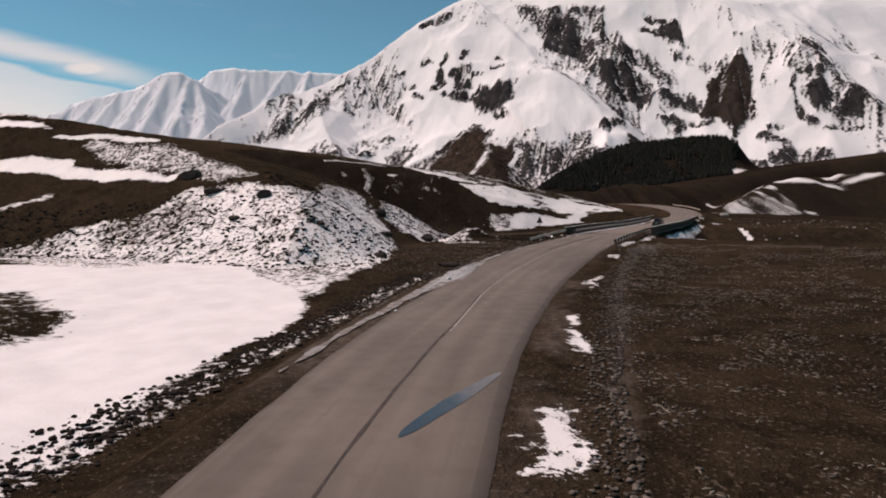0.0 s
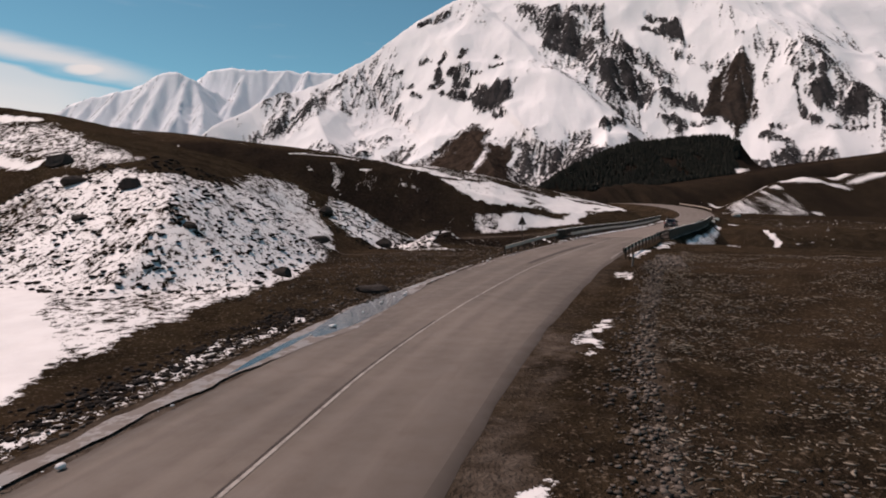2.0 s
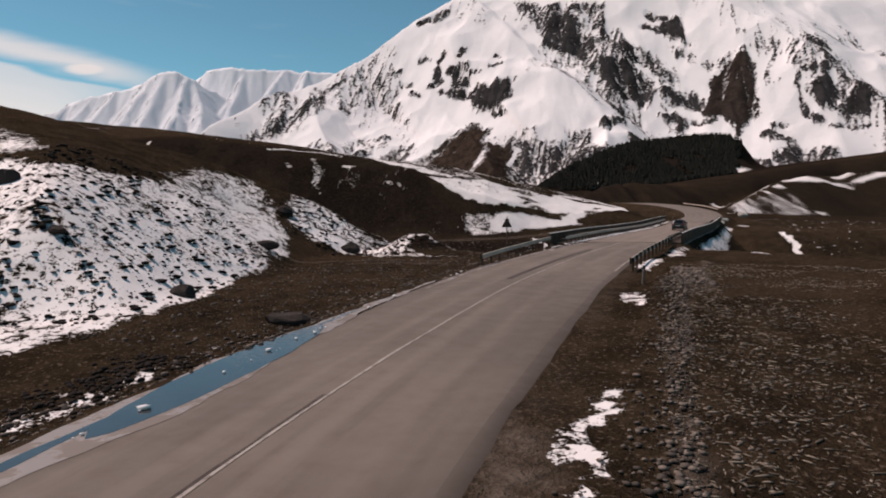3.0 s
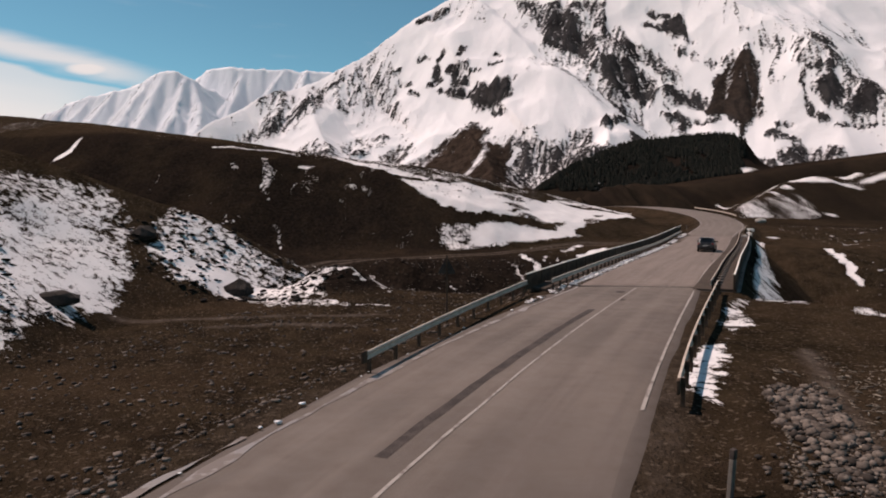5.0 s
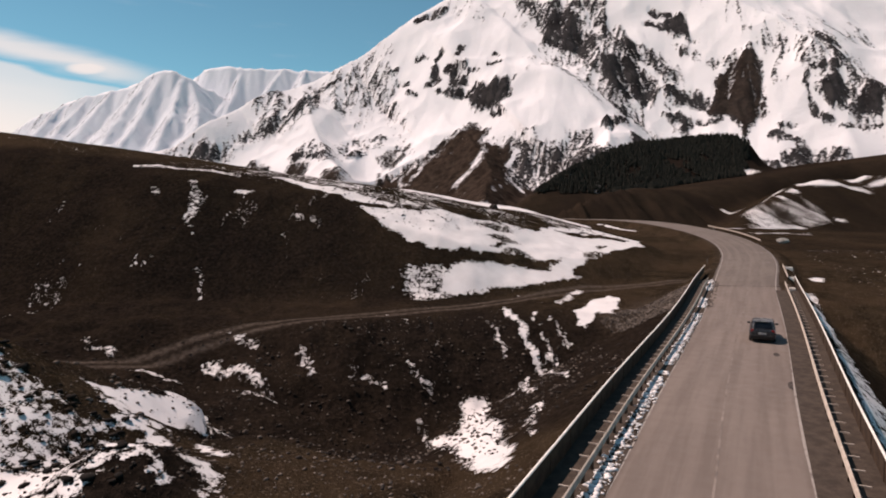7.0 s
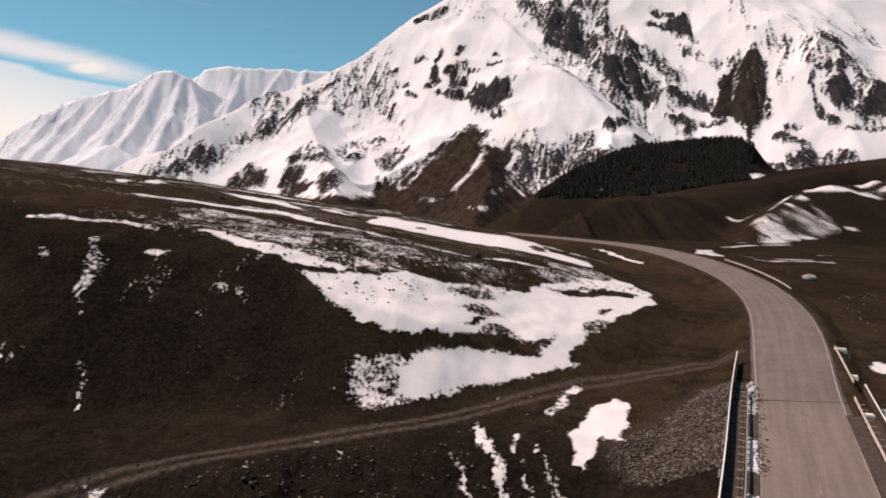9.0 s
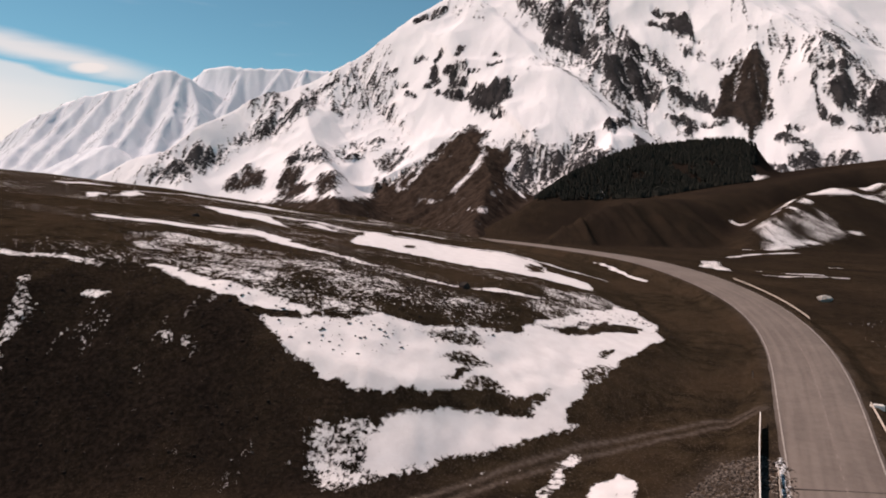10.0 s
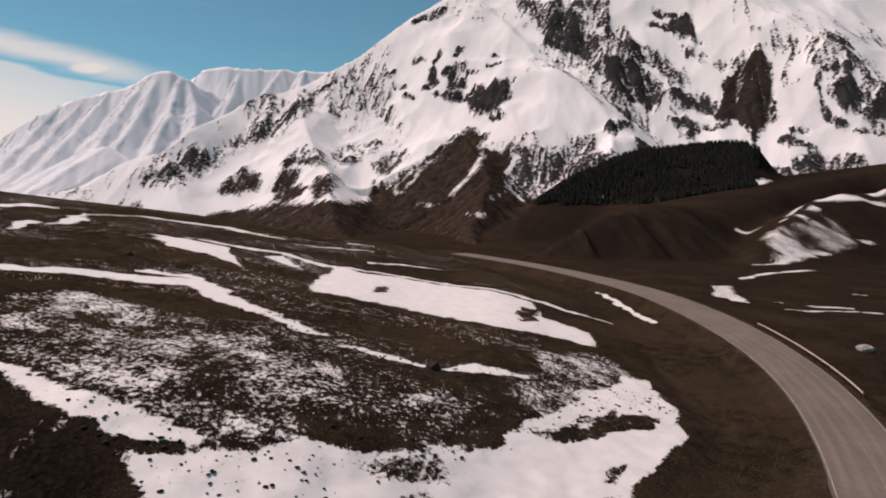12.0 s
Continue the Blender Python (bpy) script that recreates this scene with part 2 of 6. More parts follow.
    n = n + rough * near * (0.25 + 0.75 * level) * ((0.14 + 0.30 * ease(y, 98, 112) * (1 - ease(y, 176, 190))) * fbm(x, y, 4.2, 4, 31) + 0.09 * fbm(x, y, 1.6, 2, 37))
    return n


MAIN_RIDGES = [
    ([(-1100, 1430, 10), (-760, 1520, 76), (-680, 1560, 130), (-600, 1600, 166), (-548, 1675, 225), (-495, 1750, 266), (-420, 1810, 324), (-345, 1870, 356), (-282, 1910, 398), (-220, 1950, 434), (-135, 1990, 522), (-50, 2030, 595), (35, 2065, 639), (120, 2100, 695), (270, 2180, 821), (420, 2260, 1011), (960, 2560, 1250), (1750, 2760, 1150), (2600, 2860, 950)], 0.72),
    ([(330, 2150, 690), (490, 1900, 430), (600, 1700, 290), (470, 1480, 170)], 0.75),
    ([(170, 2000, 560), (330, 1720, 340), (400, 1520, 210), (230, 1200, 65), (130, 950, -12)], 0.7),
    ([(-90, 1900, 370), (60, 1560, 190), (90, 1330, 95), (70, 1050, 10), (60, 850, -18)], 0.65),
    ([(-345, 1870, 350), (-260, 1500, 120), (-170, 1150, 10), (-120, 950, -15)], 0.6),
    ([(1150, 2350, 640), (800, 1900, 300), (700, 1650, 150)], 0.62),
    ([(2300, 2600, 900), (1350, 2050, 400), (1050, 1650, 160), (900, 1400, 90)], 0.42),
]


def ridge_height(x, y, ridges, blend):
    h = np.full(np.shape(x), -60.0)
    for line, slope in ridges:
        d, v = along(x, y, line)
        h = smooth_max(h, v - slope * d, blend)
    return h


def mountain_height(x, y):
    wx, wy = x + 45 * fbm(x, y, 330, 3, 71), y + 45 * fbm(x, y, 330, 3, 75)
    z = ridge_height(wx, wy, MAIN_RIDGES, 45)
    return z + 16 * fbm(x, y, 230, 3, 61, True) * ease(z, 0, 160)


def gullies(x, y, gx, gy, size, seed):
    """Stripes that run down the slope (gx, gy), broken and branching; -1 to 1."""
    px, py = x / size, y / size
    ix, iy = np.floor(px), np.floor(py)
    steep = np.hypot(gx, gy) + 1e-6
    ax, ay = -gy / steep, gx / steep
    total, weight = 0.0, 1e-6
    for i in (-1, 0, 1):
        for j in (-1, 0, 1):
            cx, cy = ix + i, iy + j
            dx, dy = px - cx - lattice(cx, cy, seed), py - cy - lattice(cx, cy, seed + 7)
            w = np.exp(-2.6 * (dx * dx + dy * dy))
            total = total + w * np.cos(6.283 * (1.25 * (dx * ax + dy * ay) + lattice(cx, cy, seed + 13)))
            weight = weight + w
    return total / weight


def erode(gx, gy, z, xs, ys, layers, strength=1.0):
    """Cut gullies of several sizes; the heights, and where ribs stand (+) and floors lie (-)."""
    ribs = np.zeros_like(z)
    for size, depth, share, seed in layers:
        dy, dx = np.gradient(z, ys, xs)
        g = gullies(gx, gy, dx, dy, size, seed)
        z = z + strength * depth * g * ease(np.hypot(dx, dy), 0.12, 0.55) * ease(z, 0, 90)
        ribs = ribs + share * g
    return z, ribs


# ---- materials ----


def material(name):
    m = bpy.data.materials.new(name)
    m.use_nodes = True
    nt = m.node_tree
    return m, nt, nt.nodes["Principled BSDF"]


def node(nt, kind, **inputs):
    n = nt.nodes.new(kind)
    for key, value in inputs.items():
        n.inputs[key.replace("_", " ")].default_value = value
    return n


def noise_node(nt, scale, detail=4, rough=0.55, coords=None):
    n = node(nt, "ShaderNodeTexNoise", Scale=scale, Detail=detail, Roughness=rough)
    if coords is None:
        coords = nt.nodes.new("ShaderNodeTexCoord").outputs["Object"]
    nt.links.new(coords, n.inputs["Vector"])
    return n.outputs[0]


def ramp(nt, value, lo, hi, a=0.0, b=1.0):
    n = nt.nodes.new("ShaderNodeMapRange")
    n.interpolation_type = "SMOOTHSTEP"
    for i, v in enumerate((lo, hi, a, b)):
        n.inputs[i + 1].default_value = v
    nt.links.new(value, n.inputs[0])
    return n.outputs[0]


def mix(nt, fac, a, b, blend="MIX"):
    n = nt.nodes.new("ShaderNodeMix")
    n.data_type, n.blend_type = "RGBA", blend
    for i, v in ((0, fac), (6, a), (7, b)):
        if isinstance(v, (int, float)):
            n.inputs[i].default_value = v
        elif isinstance(v, tuple):
            n.inputs[i].default_value = (*v, 1)
        else:
            nt.links.new(v, n.inputs[i])
    return n.outputs[2]


def calc(nt, op, a, b=0.0, clamp=False):
    n = nt.nodes.new("ShaderNodeMath")
    n.operation, n.use_clamp = op, clamp
    for i, v in enumerate((a, b)):
        if isinstance(v, (int, float)):
            n.inputs[i].default_value = v
        else:
            nt.links.new(v, n.inputs[i])
    return n.outputs[0]


def attribute(nt, name):
    n = nt.nodes.new("ShaderNodeAttribute")
    n.attribute_name = name
    return n.outputs["Fac"]


def bump(nt, bsdf, height, strength=0.5, distance=0.1):
    n = node(nt, "ShaderNodeBump", Strength=strength, Distance=distance)
    nt.links.new(height, n.inputs["Height"])
    nt.links.new(n.outputs[0], bsdf.inputs["Normal"])


def plain(name, colour, rough=0.7, metal=0.0, vary=0.25, size=3.0, relief=0.0):
    """A painted, metal or stone surface with two scales of variation."""
    m, nt, b = material(name)
    big, fine = noise_node(nt, size, 3), noise_node(nt, size * 9, 4)
    dark = tuple(c * (1 - vary) for c in colour)
    light = tuple(min(1, c * (1 + vary)) for c in colour)
    col = mix(nt, ramp(nt, big, 0.3, 0.7), dark, light)
    col = mix(nt, ramp(nt, fine, 0.35, 0.75, 0, 0.5), col, dark)
    nt.links.new(col, b.inputs["Base Color"])
    nt.links.new(ramp(nt, fine, 0.2, 0.8, max(0.02, rough - 0.12), min(1, rough + 0.12)), b.inputs["Roughness"])
    b.inputs["Metallic"].default_value = metal
    b.inputs["Specular IOR Level"].default_value = 0.5 if rough < 0.5 else 0.15
    if relief:
        bump(nt, b, fine, 0.6, relief)
    return m


def ground_material():
    m, nt, b = material("earth_and_snow")
    at = nt.nodes.new("ShaderNodeTexCoord").outputs["Object"]
    big, mid, fine, grit = (noise_node(nt, s, d, 0.6, at) for s, d in ((0.05, 4), (0.5, 5), (2.1, 5), (11, 3)))
    fleck = noise_node(nt, 6.5, 2, 0.5, at)
    earth = mix(nt, ramp(nt, mid, 0.35, 0.65), (0.0145, 0.0106, 0.0073), (0.034, 0.0237, 0.0148))
    earth = mix(nt, ramp(nt, big, 0.45, 0.62, 0, 0.65), earth, (0.042, 0.0275, 0.0172))
    earth = mix(nt, ramp(nt, fine, 0.52, 0.7, 0, 0.5), earth, (0.048, 0.032, 0.023))
    earth = mix(nt, ramp(nt, fleck, 0.59, 0.68, 0, 0.6), earth, (0.125, 0.094, 0.07))
    earth = mix(nt, ramp(nt, grit, 0.58, 0.72, 0, 0.5), earth, (0.088, 0.064, 0.05))
    # the earth turns darker where this mask is high
    earth = mix(nt, calc(nt, "MULTIPLY", attribute(nt, "dark_share"), 0.92), earth, mix(nt, ramp(nt, fine, 0.35, 0.7), (0.0085, 0.0067, 0.0058), (0.024, 0.0172, 0.0138)))
    earth = mix(nt, attribute(nt, "track"), earth, mix(nt, ramp(nt, fine, 0.3, 0.7), (0.05, 0.037, 0.029), (0.112, 0.088, 0.073)))
    snow = mix(nt, ramp(nt, mid, 0.3, 0.7), (0.64, 0.605, 0.60), (0.72, 0.685, 0.68))
    # snow lies where the drifts are, broken by tufts and clods
    cover = attribute(nt, "snow")
    edge = ramp(nt, cover, 0.02, 0.3, 0.6, 1.0)
    for wobble, amount in ((fine, 1.6), (mid, 0.8), (grit, 0.9)):
        wobble = calc(nt, "MULTIPLY", calc(nt, "SUBTRACT", wobble, 0.5), amount)
        cover = calc(nt, "ADD", cover, calc(nt, "MULTIPLY", wobble, edge))
    cover = ramp(nt, cover, 0.46, 0.56)
    nt.links.new(mix(nt, cover, earth, snow), b.inputs["Base Color"])
    nt.links.new(ramp(nt, cover, 0, 1, 0.95, 0.6), b.inputs["Roughness"])
    nt.links.new(ramp(nt, cover, 0, 1, 0.0, 0.2), b.inputs["Specular IOR Level"])
    relief = calc(nt, "ADD", calc(nt, "MULTIPLY", fine, 0.7), calc(nt, "MULTIPLY", grit, 0.4))
    relief = calc(nt, "MULTIPLY", relief, ramp(nt, cover, 0, 1, 1, 0.12))
    relief = calc(nt, "ADD", relief, calc(nt, "MULTIPLY", cover, 0.5))
    relief = calc(nt, "ADD", relief, calc(nt, "MULTIPLY", mid, ramp(nt, cover, 0, 1, 1.2, 0.15)))
    bump(nt, b, relief, 1.0, 0.32)
    return m


def mountain_material(name, haze_tint):
    m, nt, b = material(name)
    at = nt.nodes.new("ShaderNodeTexCoord").outputs["Object"]
    fall = node(nt, "ShaderNodeMapping", Scale=(1.0, 0.3, 0.3))
    nt.links.new(at, fall.inputs[0])
    big, mid, fine = (noise_node(nt, s, 7, 0.66, at) for s in (0.004, 0.016, 0.06))
    grain = noise_node(nt, 0.17, 4, 0.6, at)
    runs = noise_node(nt, 0.055, 6, 0.65, fall.outputs[0])
    rock = mix(nt, ramp(nt, mid, 0.35, 0.65), (0.017, 0.0155, 0.016), (0.042, 0.039, 0.040))
    rock = mix(nt, ramp(nt, runs, 0.45, 0.7, 0, 0.6), rock, (0.065, 0.06, 0.06))
    rock = mix(nt, attribute(nt, "scree"), rock, mix(nt, ramp(nt, fine, 0.3, 0.7), (0.018, 0.0125, 0.010), (0.052, 0.037, 0.029)))
    snow = mix(nt, ramp(nt, big, 0.3, 0.7), (0.70, 0.68, 0.695), (0.79, 0.765, 0.775))
    dark_share = attribute(nt, "rock")
    edge = calc(nt, "MULTIPLY", ramp(nt, dark_share, 0.09, 0.3, 0.0, 1.0), ramp(nt, attribute(nt, "scree"), 0.3, 1.0, 1.0, 0.45))
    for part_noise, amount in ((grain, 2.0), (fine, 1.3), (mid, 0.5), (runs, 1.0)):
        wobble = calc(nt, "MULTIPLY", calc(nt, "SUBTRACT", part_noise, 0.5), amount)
        dark_share = calc(nt, "ADD", dark_share, calc(nt, "MULTIPLY", wobble, edge))
    dark_share = ramp(nt, dark_share, 0.24, 0.74)
    col = mix(nt, dark_share, snow, rock)
    # aerial haze is put into the base colour as a flat blue tint
    col = mix(nt, haze_tint, col, (0.40, 0.54, 0.67))
    nt.links.new(col, b.inputs["Base Color"])
    b.inputs["Roughness"].default_value = 0.9
    b.inputs["Specular IOR Level"].default_value = 0.0
    relief = calc(nt, "ADD", calc(nt, "MULTIPLY", fine, 0.5), calc(nt, "MULTIPLY", runs, 0.3))
    bump(nt, b, calc(nt, "MULTIPLY", relief, ramp(nt, dark_share, 0, 1, 0.3, 1.0)), 1.0, 10.0)
    return m


def asphalt_material():
    m, nt, b = material("old_asphalt")
    at = nt.nodes.new("ShaderNodeTexCoord").outputs["Object"]
    big, mid, grit = noise_node(nt, 0.12, 3, 0.5, at), noise_node(nt, 1.3, 4, 0.6, at), noise_node(nt, 60, 2, 0.5, at)
    lane = nt.nodes.new("ShaderNodeCombineXYZ")
    nt.links.new(attribute(nt, "across"), lane.inputs[0])
    nt.links.new(calc(nt, "MULTIPLY", attribute(nt, "distance"), 0.045), lane.inputs[1])
    streaks = noise_node(nt, 1.5, 5, 0.6, lane.outputs[0])
    pale = attribute(nt, "pale")
    col = mix(nt, ramp(nt, big, 0.35, 0.65), (0.098, 0.077, 0.0645), (0.134, 0.106, 0.089))
    col = mix(nt, ramp(nt, attribute(nt, "wheel"), 0.2, 1.0, 0, 0.45), col, (0.165, 0.133, 0.113))
    col = mix(nt, ramp(nt, streaks, 0.45, 0.68, 0, 0.5), col, (0.085, 0.064, 0.055))
    col = mix(nt, ramp(nt, mid, 0.56, 0.75, 0, 0.3), col, (0.085, 0.064, 0.055))
    col = mix(nt, ramp(nt, grit, 0.4, 0.8, 0, 0.3), col, (0.18, 0.15, 0.135))
    col = mix(nt, calc(nt, "MULTIPLY", pale, 0.6), col, mix(nt, ramp(nt, streaks, 0.36, 0.64), (0.215, 0.168, 0.145), (0.165, 0.127, 0.108)))
    col = mix(nt, attribute(nt, "dirt"), col, (0.05, 0.037, 0.030))
    nt.links.new(col, b.inputs["Base Color"])
    nt.links.new(ramp(nt, mid, 0.3, 0.7, 0.72, 0.92), b.inputs["Roughness"])
    b.inputs["Specular IOR Level"].default_value = 0.3
    bump(nt, b, calc(nt, "ADD", grit, mid), 0.5, 0.01)
    return m


EARTH = ground_material()
MOUNTAIN = mountain_material("mountain_snow_and_rock", 0.0)
# far snow with the haze painted into its colour
DISTANT = mountain_material("hazed_distant_snow", 0.26)
ASPHALT = asphalt_material()
CONCRETE = plain("weathered_concrete", (0.14, 0.12, 0.105), 0.85, 0, 0.3, 1.2, 0.01)
DARK_STEEL = plain("dark_rusty_steel", (0.062, 0.040, 0.028), 0.9, 0.0, 0.35, 2.5, 0.004)
WHITE_PAINT = plain("worn_white_paint", (0.78, 0.72, 0.66), 0.65, 0, 0.12, 2.0)
GALVANISED = plain("galvanised_steel", (0.42, 0.35, 0.295), 0.65, 0.0, 0.2, 2.0)


# ---- building blocks ----


def mesh_object(name, verts, faces, mat, parent=None, smooth=False):
    me = bpy.data.meshes.new(name)
    me.from_pydata([tuple(v) for v in verts], [], faces)
    me.materials.append(mat)
    if smooth:
        me.shade_smooth()
    ob = new(name, me)
    if parent:
        ob.parent = parent
    return ob


def part(name, bm, mat, parent, label="", smooth=False):
    """Link a bmesh as one mesh under a thing or a part."""
    me = bpy.data.meshes.new(name)
    bmesh.ops.recalc_face_normals(bm, faces=bm.faces[:])
    bm.to_mesh(me)
    bm.free()
    me.materials.append(mat)
    if smooth:
        me.shade_smooth()
    ob = new(name, me)
    ob.parent = parent
    return tagged(ob, label)


def box(bm, lo, hi, m=None, bevel=0.0):
    """Add a box between two corners, moved by m."""
    lo, hi = Vector(lo), Vector(hi)
    made = bmesh.ops.create_cube(bm, size=1.0)["verts"]
    for v in made:
        v.co = Vector((lo[i] + (v.co[i] + 0.5) * (hi[i] - lo[i]) for i in range(3)))
    if bevel:
        edges = list({e for v in made for e in v.link_edges})
        made = [v for v in bmesh.ops.bevel(bm, geom=edges, offset=bevel, segments=1, affect="EDGES")["verts"]] or made
    if m is not None:
        seen = {v for v in made if v.is_valid}
        bmesh.ops.transform(bm, matrix=m, verts=list(seen))
    return made


def sweep(bm, section, points, rights, closed=True):
    """Sweep a section of (right, up) corners along points with their right-hand vectors."""
    rings = [[bm.verts.new((p[0] + r[0] * a, p[1] + r[1] * a, p[2] + b)) for a, b in section] for p, r in zip(points, rights)]
    n = len(section)
    for a, b in zip(rings, rings[1:]):
        for i in range(n if closed else n - 1):
            bm.faces.new((a[i], a[(i + 1) % n], b[(i + 1) % n], b[i]))
    if closed and n > 2:
        bm.faces.new(rings[0][::-1])
        bm.faces.new(rings[-1])
    return rings


def road_strip(bm, section, y0, y1, step=1.5, off=0.0, up=0.0):
    ys = np.linspace(y0, y1, max(2, int(abs(y1 - y0) / step) + 1))
    pts, rights = [], []
    for y in ys:
        _cx, _cz, nx, ny = road_frame(y)
        pts.append(road_point(y, off, up))
        rights.append((float(nx), float(ny)))
    return sweep(bm, section, pts, rights)


def thing(name, label, category, group="", place=(0, 0, 0)):
    ob = new(name)
    ob.location = place
    return tagged(ob, label, category, group)


def axis(lo, a, b, hi, step, grow, largest):
    core = list(np.arange(a, b + step / 2, step))
    s, down, up = step, [], []
    q = a
    while q > lo:
        s = min(largest, s * grow)
        q -= s
        down.append(q)
    s, q = step, core[-1]
    while q < hi:
        s = min(largest, s * grow)
        q += s
        up.append(q)
    return np.array(down[::-1] + core + up)


def sheet(name, xs, ys, heights, mat, attributes):
    """A height field as one smooth mesh, with named point attributes."""
    nx, ny = len(xs), len(ys)
    gx, gy = np.meshgrid(xs, ys)
    co = np.stack([gx.ravel(), gy.ravel(), heights.ravel()], 1)
    i = (np.arange(ny - 1)[:, None] * nx + np.arange(nx - 1)[None, :]).ravel()
    quads = np.stack([i, i + 1, i + 1 + nx, i + nx], 1)
    me = bpy.data.meshes.new(name)
    me.vertices.add(len(co))
    me.vertices.foreach_set("co", co.astype(np.float32).ravel())
    me.loops.add(quads.size)
    me.loops.foreach_set("vertex_index", quads.astype(np.int32).ravel())
    me.polygons.add(len(quads))
    me.polygons.foreach_set("loop_start", np.arange(0, quads.size, 4, dtype=np.int32))
    me.update(calc_edges=True)
    me.shade_smooth()
    for key, values in attributes.items():
        a = me.attributes.new(key, "FLOAT", "POINT")
        a.data.foreach_set("value", np.ascontiguousarray(values, np.float32).ravel())
    me.materials.append(mat)
    return new(name, me)


# ---- ground ----


def drift(s, x, y, outline, amount=1.0, soft=1.2):
    """Lay snow within an outline in plan."""
    return np.maximum(s, amount * ease(inside(x, y, outline), -soft, soft))


def streak(s, x, y, line, amount=1.0):
    """Lay a strip of snow along corners of (x, y, half width)."""
    d, w = along(x, y, line)
    w = w * (1 + 0.55 * fbm(x, y, 6, 3, 231))
    return np.maximum(s, amount * (1 - ease(d / np.maximum(w, 0.05), 0.55, 1.35)))


def melt(s, x, y, outline, left=0.1, soft=1.0):
    """Take snow away within an outline."""
    k = ease(inside(x, y, outline), -soft, soft)
    return s + (np.minimum(s, left) - s) * k


def snow_cover(x, y):
    """How much snow lies, 0 to 1."""
    d, ry, _z = lateral(x, y)
    near = (1 - ease(y, 330, 500)) * (1 + 0.9 * ease(y, 178, 215))
    x, y = x + near * (0.9 * fbm(x, y, 5.5, 4, 201) + 0.35 * fbm(x, y, 1.7, 2, 205)), y + near * (0.9 * fbm(x, y, 5.5, 4, 211) + 0.35 * fbm(x, y, 1.7, 2, 215))
    s = np.full(np.shape(x), 0.05) + 0.09 * ease(y, 96, 110) * (1 - ease(y, 158, 175)) * ease(fbm(x, y, 11, 3, 57), -0.1, 0.4)
    flecks = ease(fbm(x, y, 1.3, 3, 261), 0.42, 0.62) * ease(fbm(x, y, 9, 3, 263), -0.05, 0.3)
    s = np.maximum(s, 0.42 * flecks * ease(y, 100, 108) * (1 - ease(y, 166, 176)) * (1 - ease(x, 34, 44)))
    # the white field beside the road and the tufted bank above it
    bank = inside(x, y, [(-60, 70), (-51, 75), (-43, 76), (-36, 77), (-31, 80.5), (-27, 78), (-22, 75.5), (-18.5, 73), (-16.3, 79), (-15.8, 92), (-14.2, 99.5), (-8.2, 96), (-6.6, 86), (-5.6, 74), (-5.6, 64), (-6.5, 55.5), (-8, 49.5), (-9, 44), (-14, 48), (-24, 54), (-33, 54), (-46, 66)])
    clumps = fbm(x, y, 7, 3, 41)
    s = np.maximum(s, (0.68 - 0.10 * ease(-x, 22, 40) - 0.06 * ease(y, 66, 74) - 0.13 * (1 - ease(y, 52, 62)) * ease(x, -20, -10) + 0.20 * clumps) * ease(bank, -1.2, 0.8) * (1 - ease(d, -9.6, -8.2)))
    s = drift(s, x, y, [(-10.4, -20), (-10.6, 17), (-9.9, 19.6), (-10.2, 24.5), (-10.2, 28), (-9.6, 32.7), (-8.6, 35), (-8.5, 38), (-8.8, 42), (-10.2, 45.5), (-14.0, 50), (-18.5, 58.5), (-27, 63), (-31, 58), (-42, 61), (-60, 68), (-140, 72), (-140, -20)], 1.1, 0.7)
    s = drift(s, x, y, [(-7.8, 56.3), (-6.5, 58.9), (-5, 63), (-6, 68), (-14, 62), (-22, 62), (-16, 56)], 0.58, 0.8)
    s = melt(s, x, y, [(-32, 45.5), (-28, 44), (-21.6, 36.8), (-20.2, 32.3), (-21.2, 29.5), (-34, 40)], 0.30, 1.6)
    s = drift(s, x, y, [(-8.8, 61), (-7.7, 68), (-6.8, 79), (-6.0, 77), (-5.4, 70), (-5.4, 62), (-6.6, 59.5)], 1.35, 0.7)
    s = np.maximum(s, 0.50 * (1 - ease(np.abs(d + 8.1 + 0.3 * fbm(x, y, 5, 3, 243)), 0.2, 0.65)) * (1 - ease(y, 50, 58)))
    s = np.maximum(s, 0.43 * (1 - ease(np.abs(d + 9.0), 0.4, 0.9)) * (1 - ease(y, 46, 54)))
    # strips on the hill's brown top
    s = streak(s, x, y, [(-100, 97, 3), (-62, 92, 1.7), (-54, 91, 1.5), (-35, 83.5, 0.7)], 0.95)
    s = streak(s, x, y, [(-53, 97, 2.0), (-42, 92, 3.6), (-30, 84, 2.6), (-24, 80, 1.4)], 0.53)
    s = streak(s, x, y, [(-80, 105, 1.8), (-70, 104, 1.5), (-61.5, 101, 0.6)], 0.95)
    s = streak(s, x, y, [(-59, 98.7, 0.6), (-51.5, 99.5, 1.0), (-43, 96.8, 0.7)], 0.9)
    s = streak(s, x, y, [(-66, 82, 1.0), (-58, 81, 0.7), (-52, 84, 0.8)], 0.55)
    s = streak(s, x, y, [(-120, 128, 3), (-85, 124, 2), (-62, 118, 0.8)], 0.9)
    s = streak(s, x, y, [(-75, 108, 2), (-45, 105, 1)], 0.6)
    s = drift(s, x, y, [(-18, 98), (-14, 104), (-10.5, 100), (-8.5, 96), (-7.5, 90), (-10, 84), (-18, 88)], 0.5, 1.0)
    # the hill's end above the gully, with a drift at its foot
    s = drift(s, x, y, [(-9, 98), (-11, 106), (-7, 107), (-3, 107), (1.5, 105.5), (6, 100), (4.4, 95.6), (-0.5, 97.4), (-6, 95.6)], 0.56, 0.9)
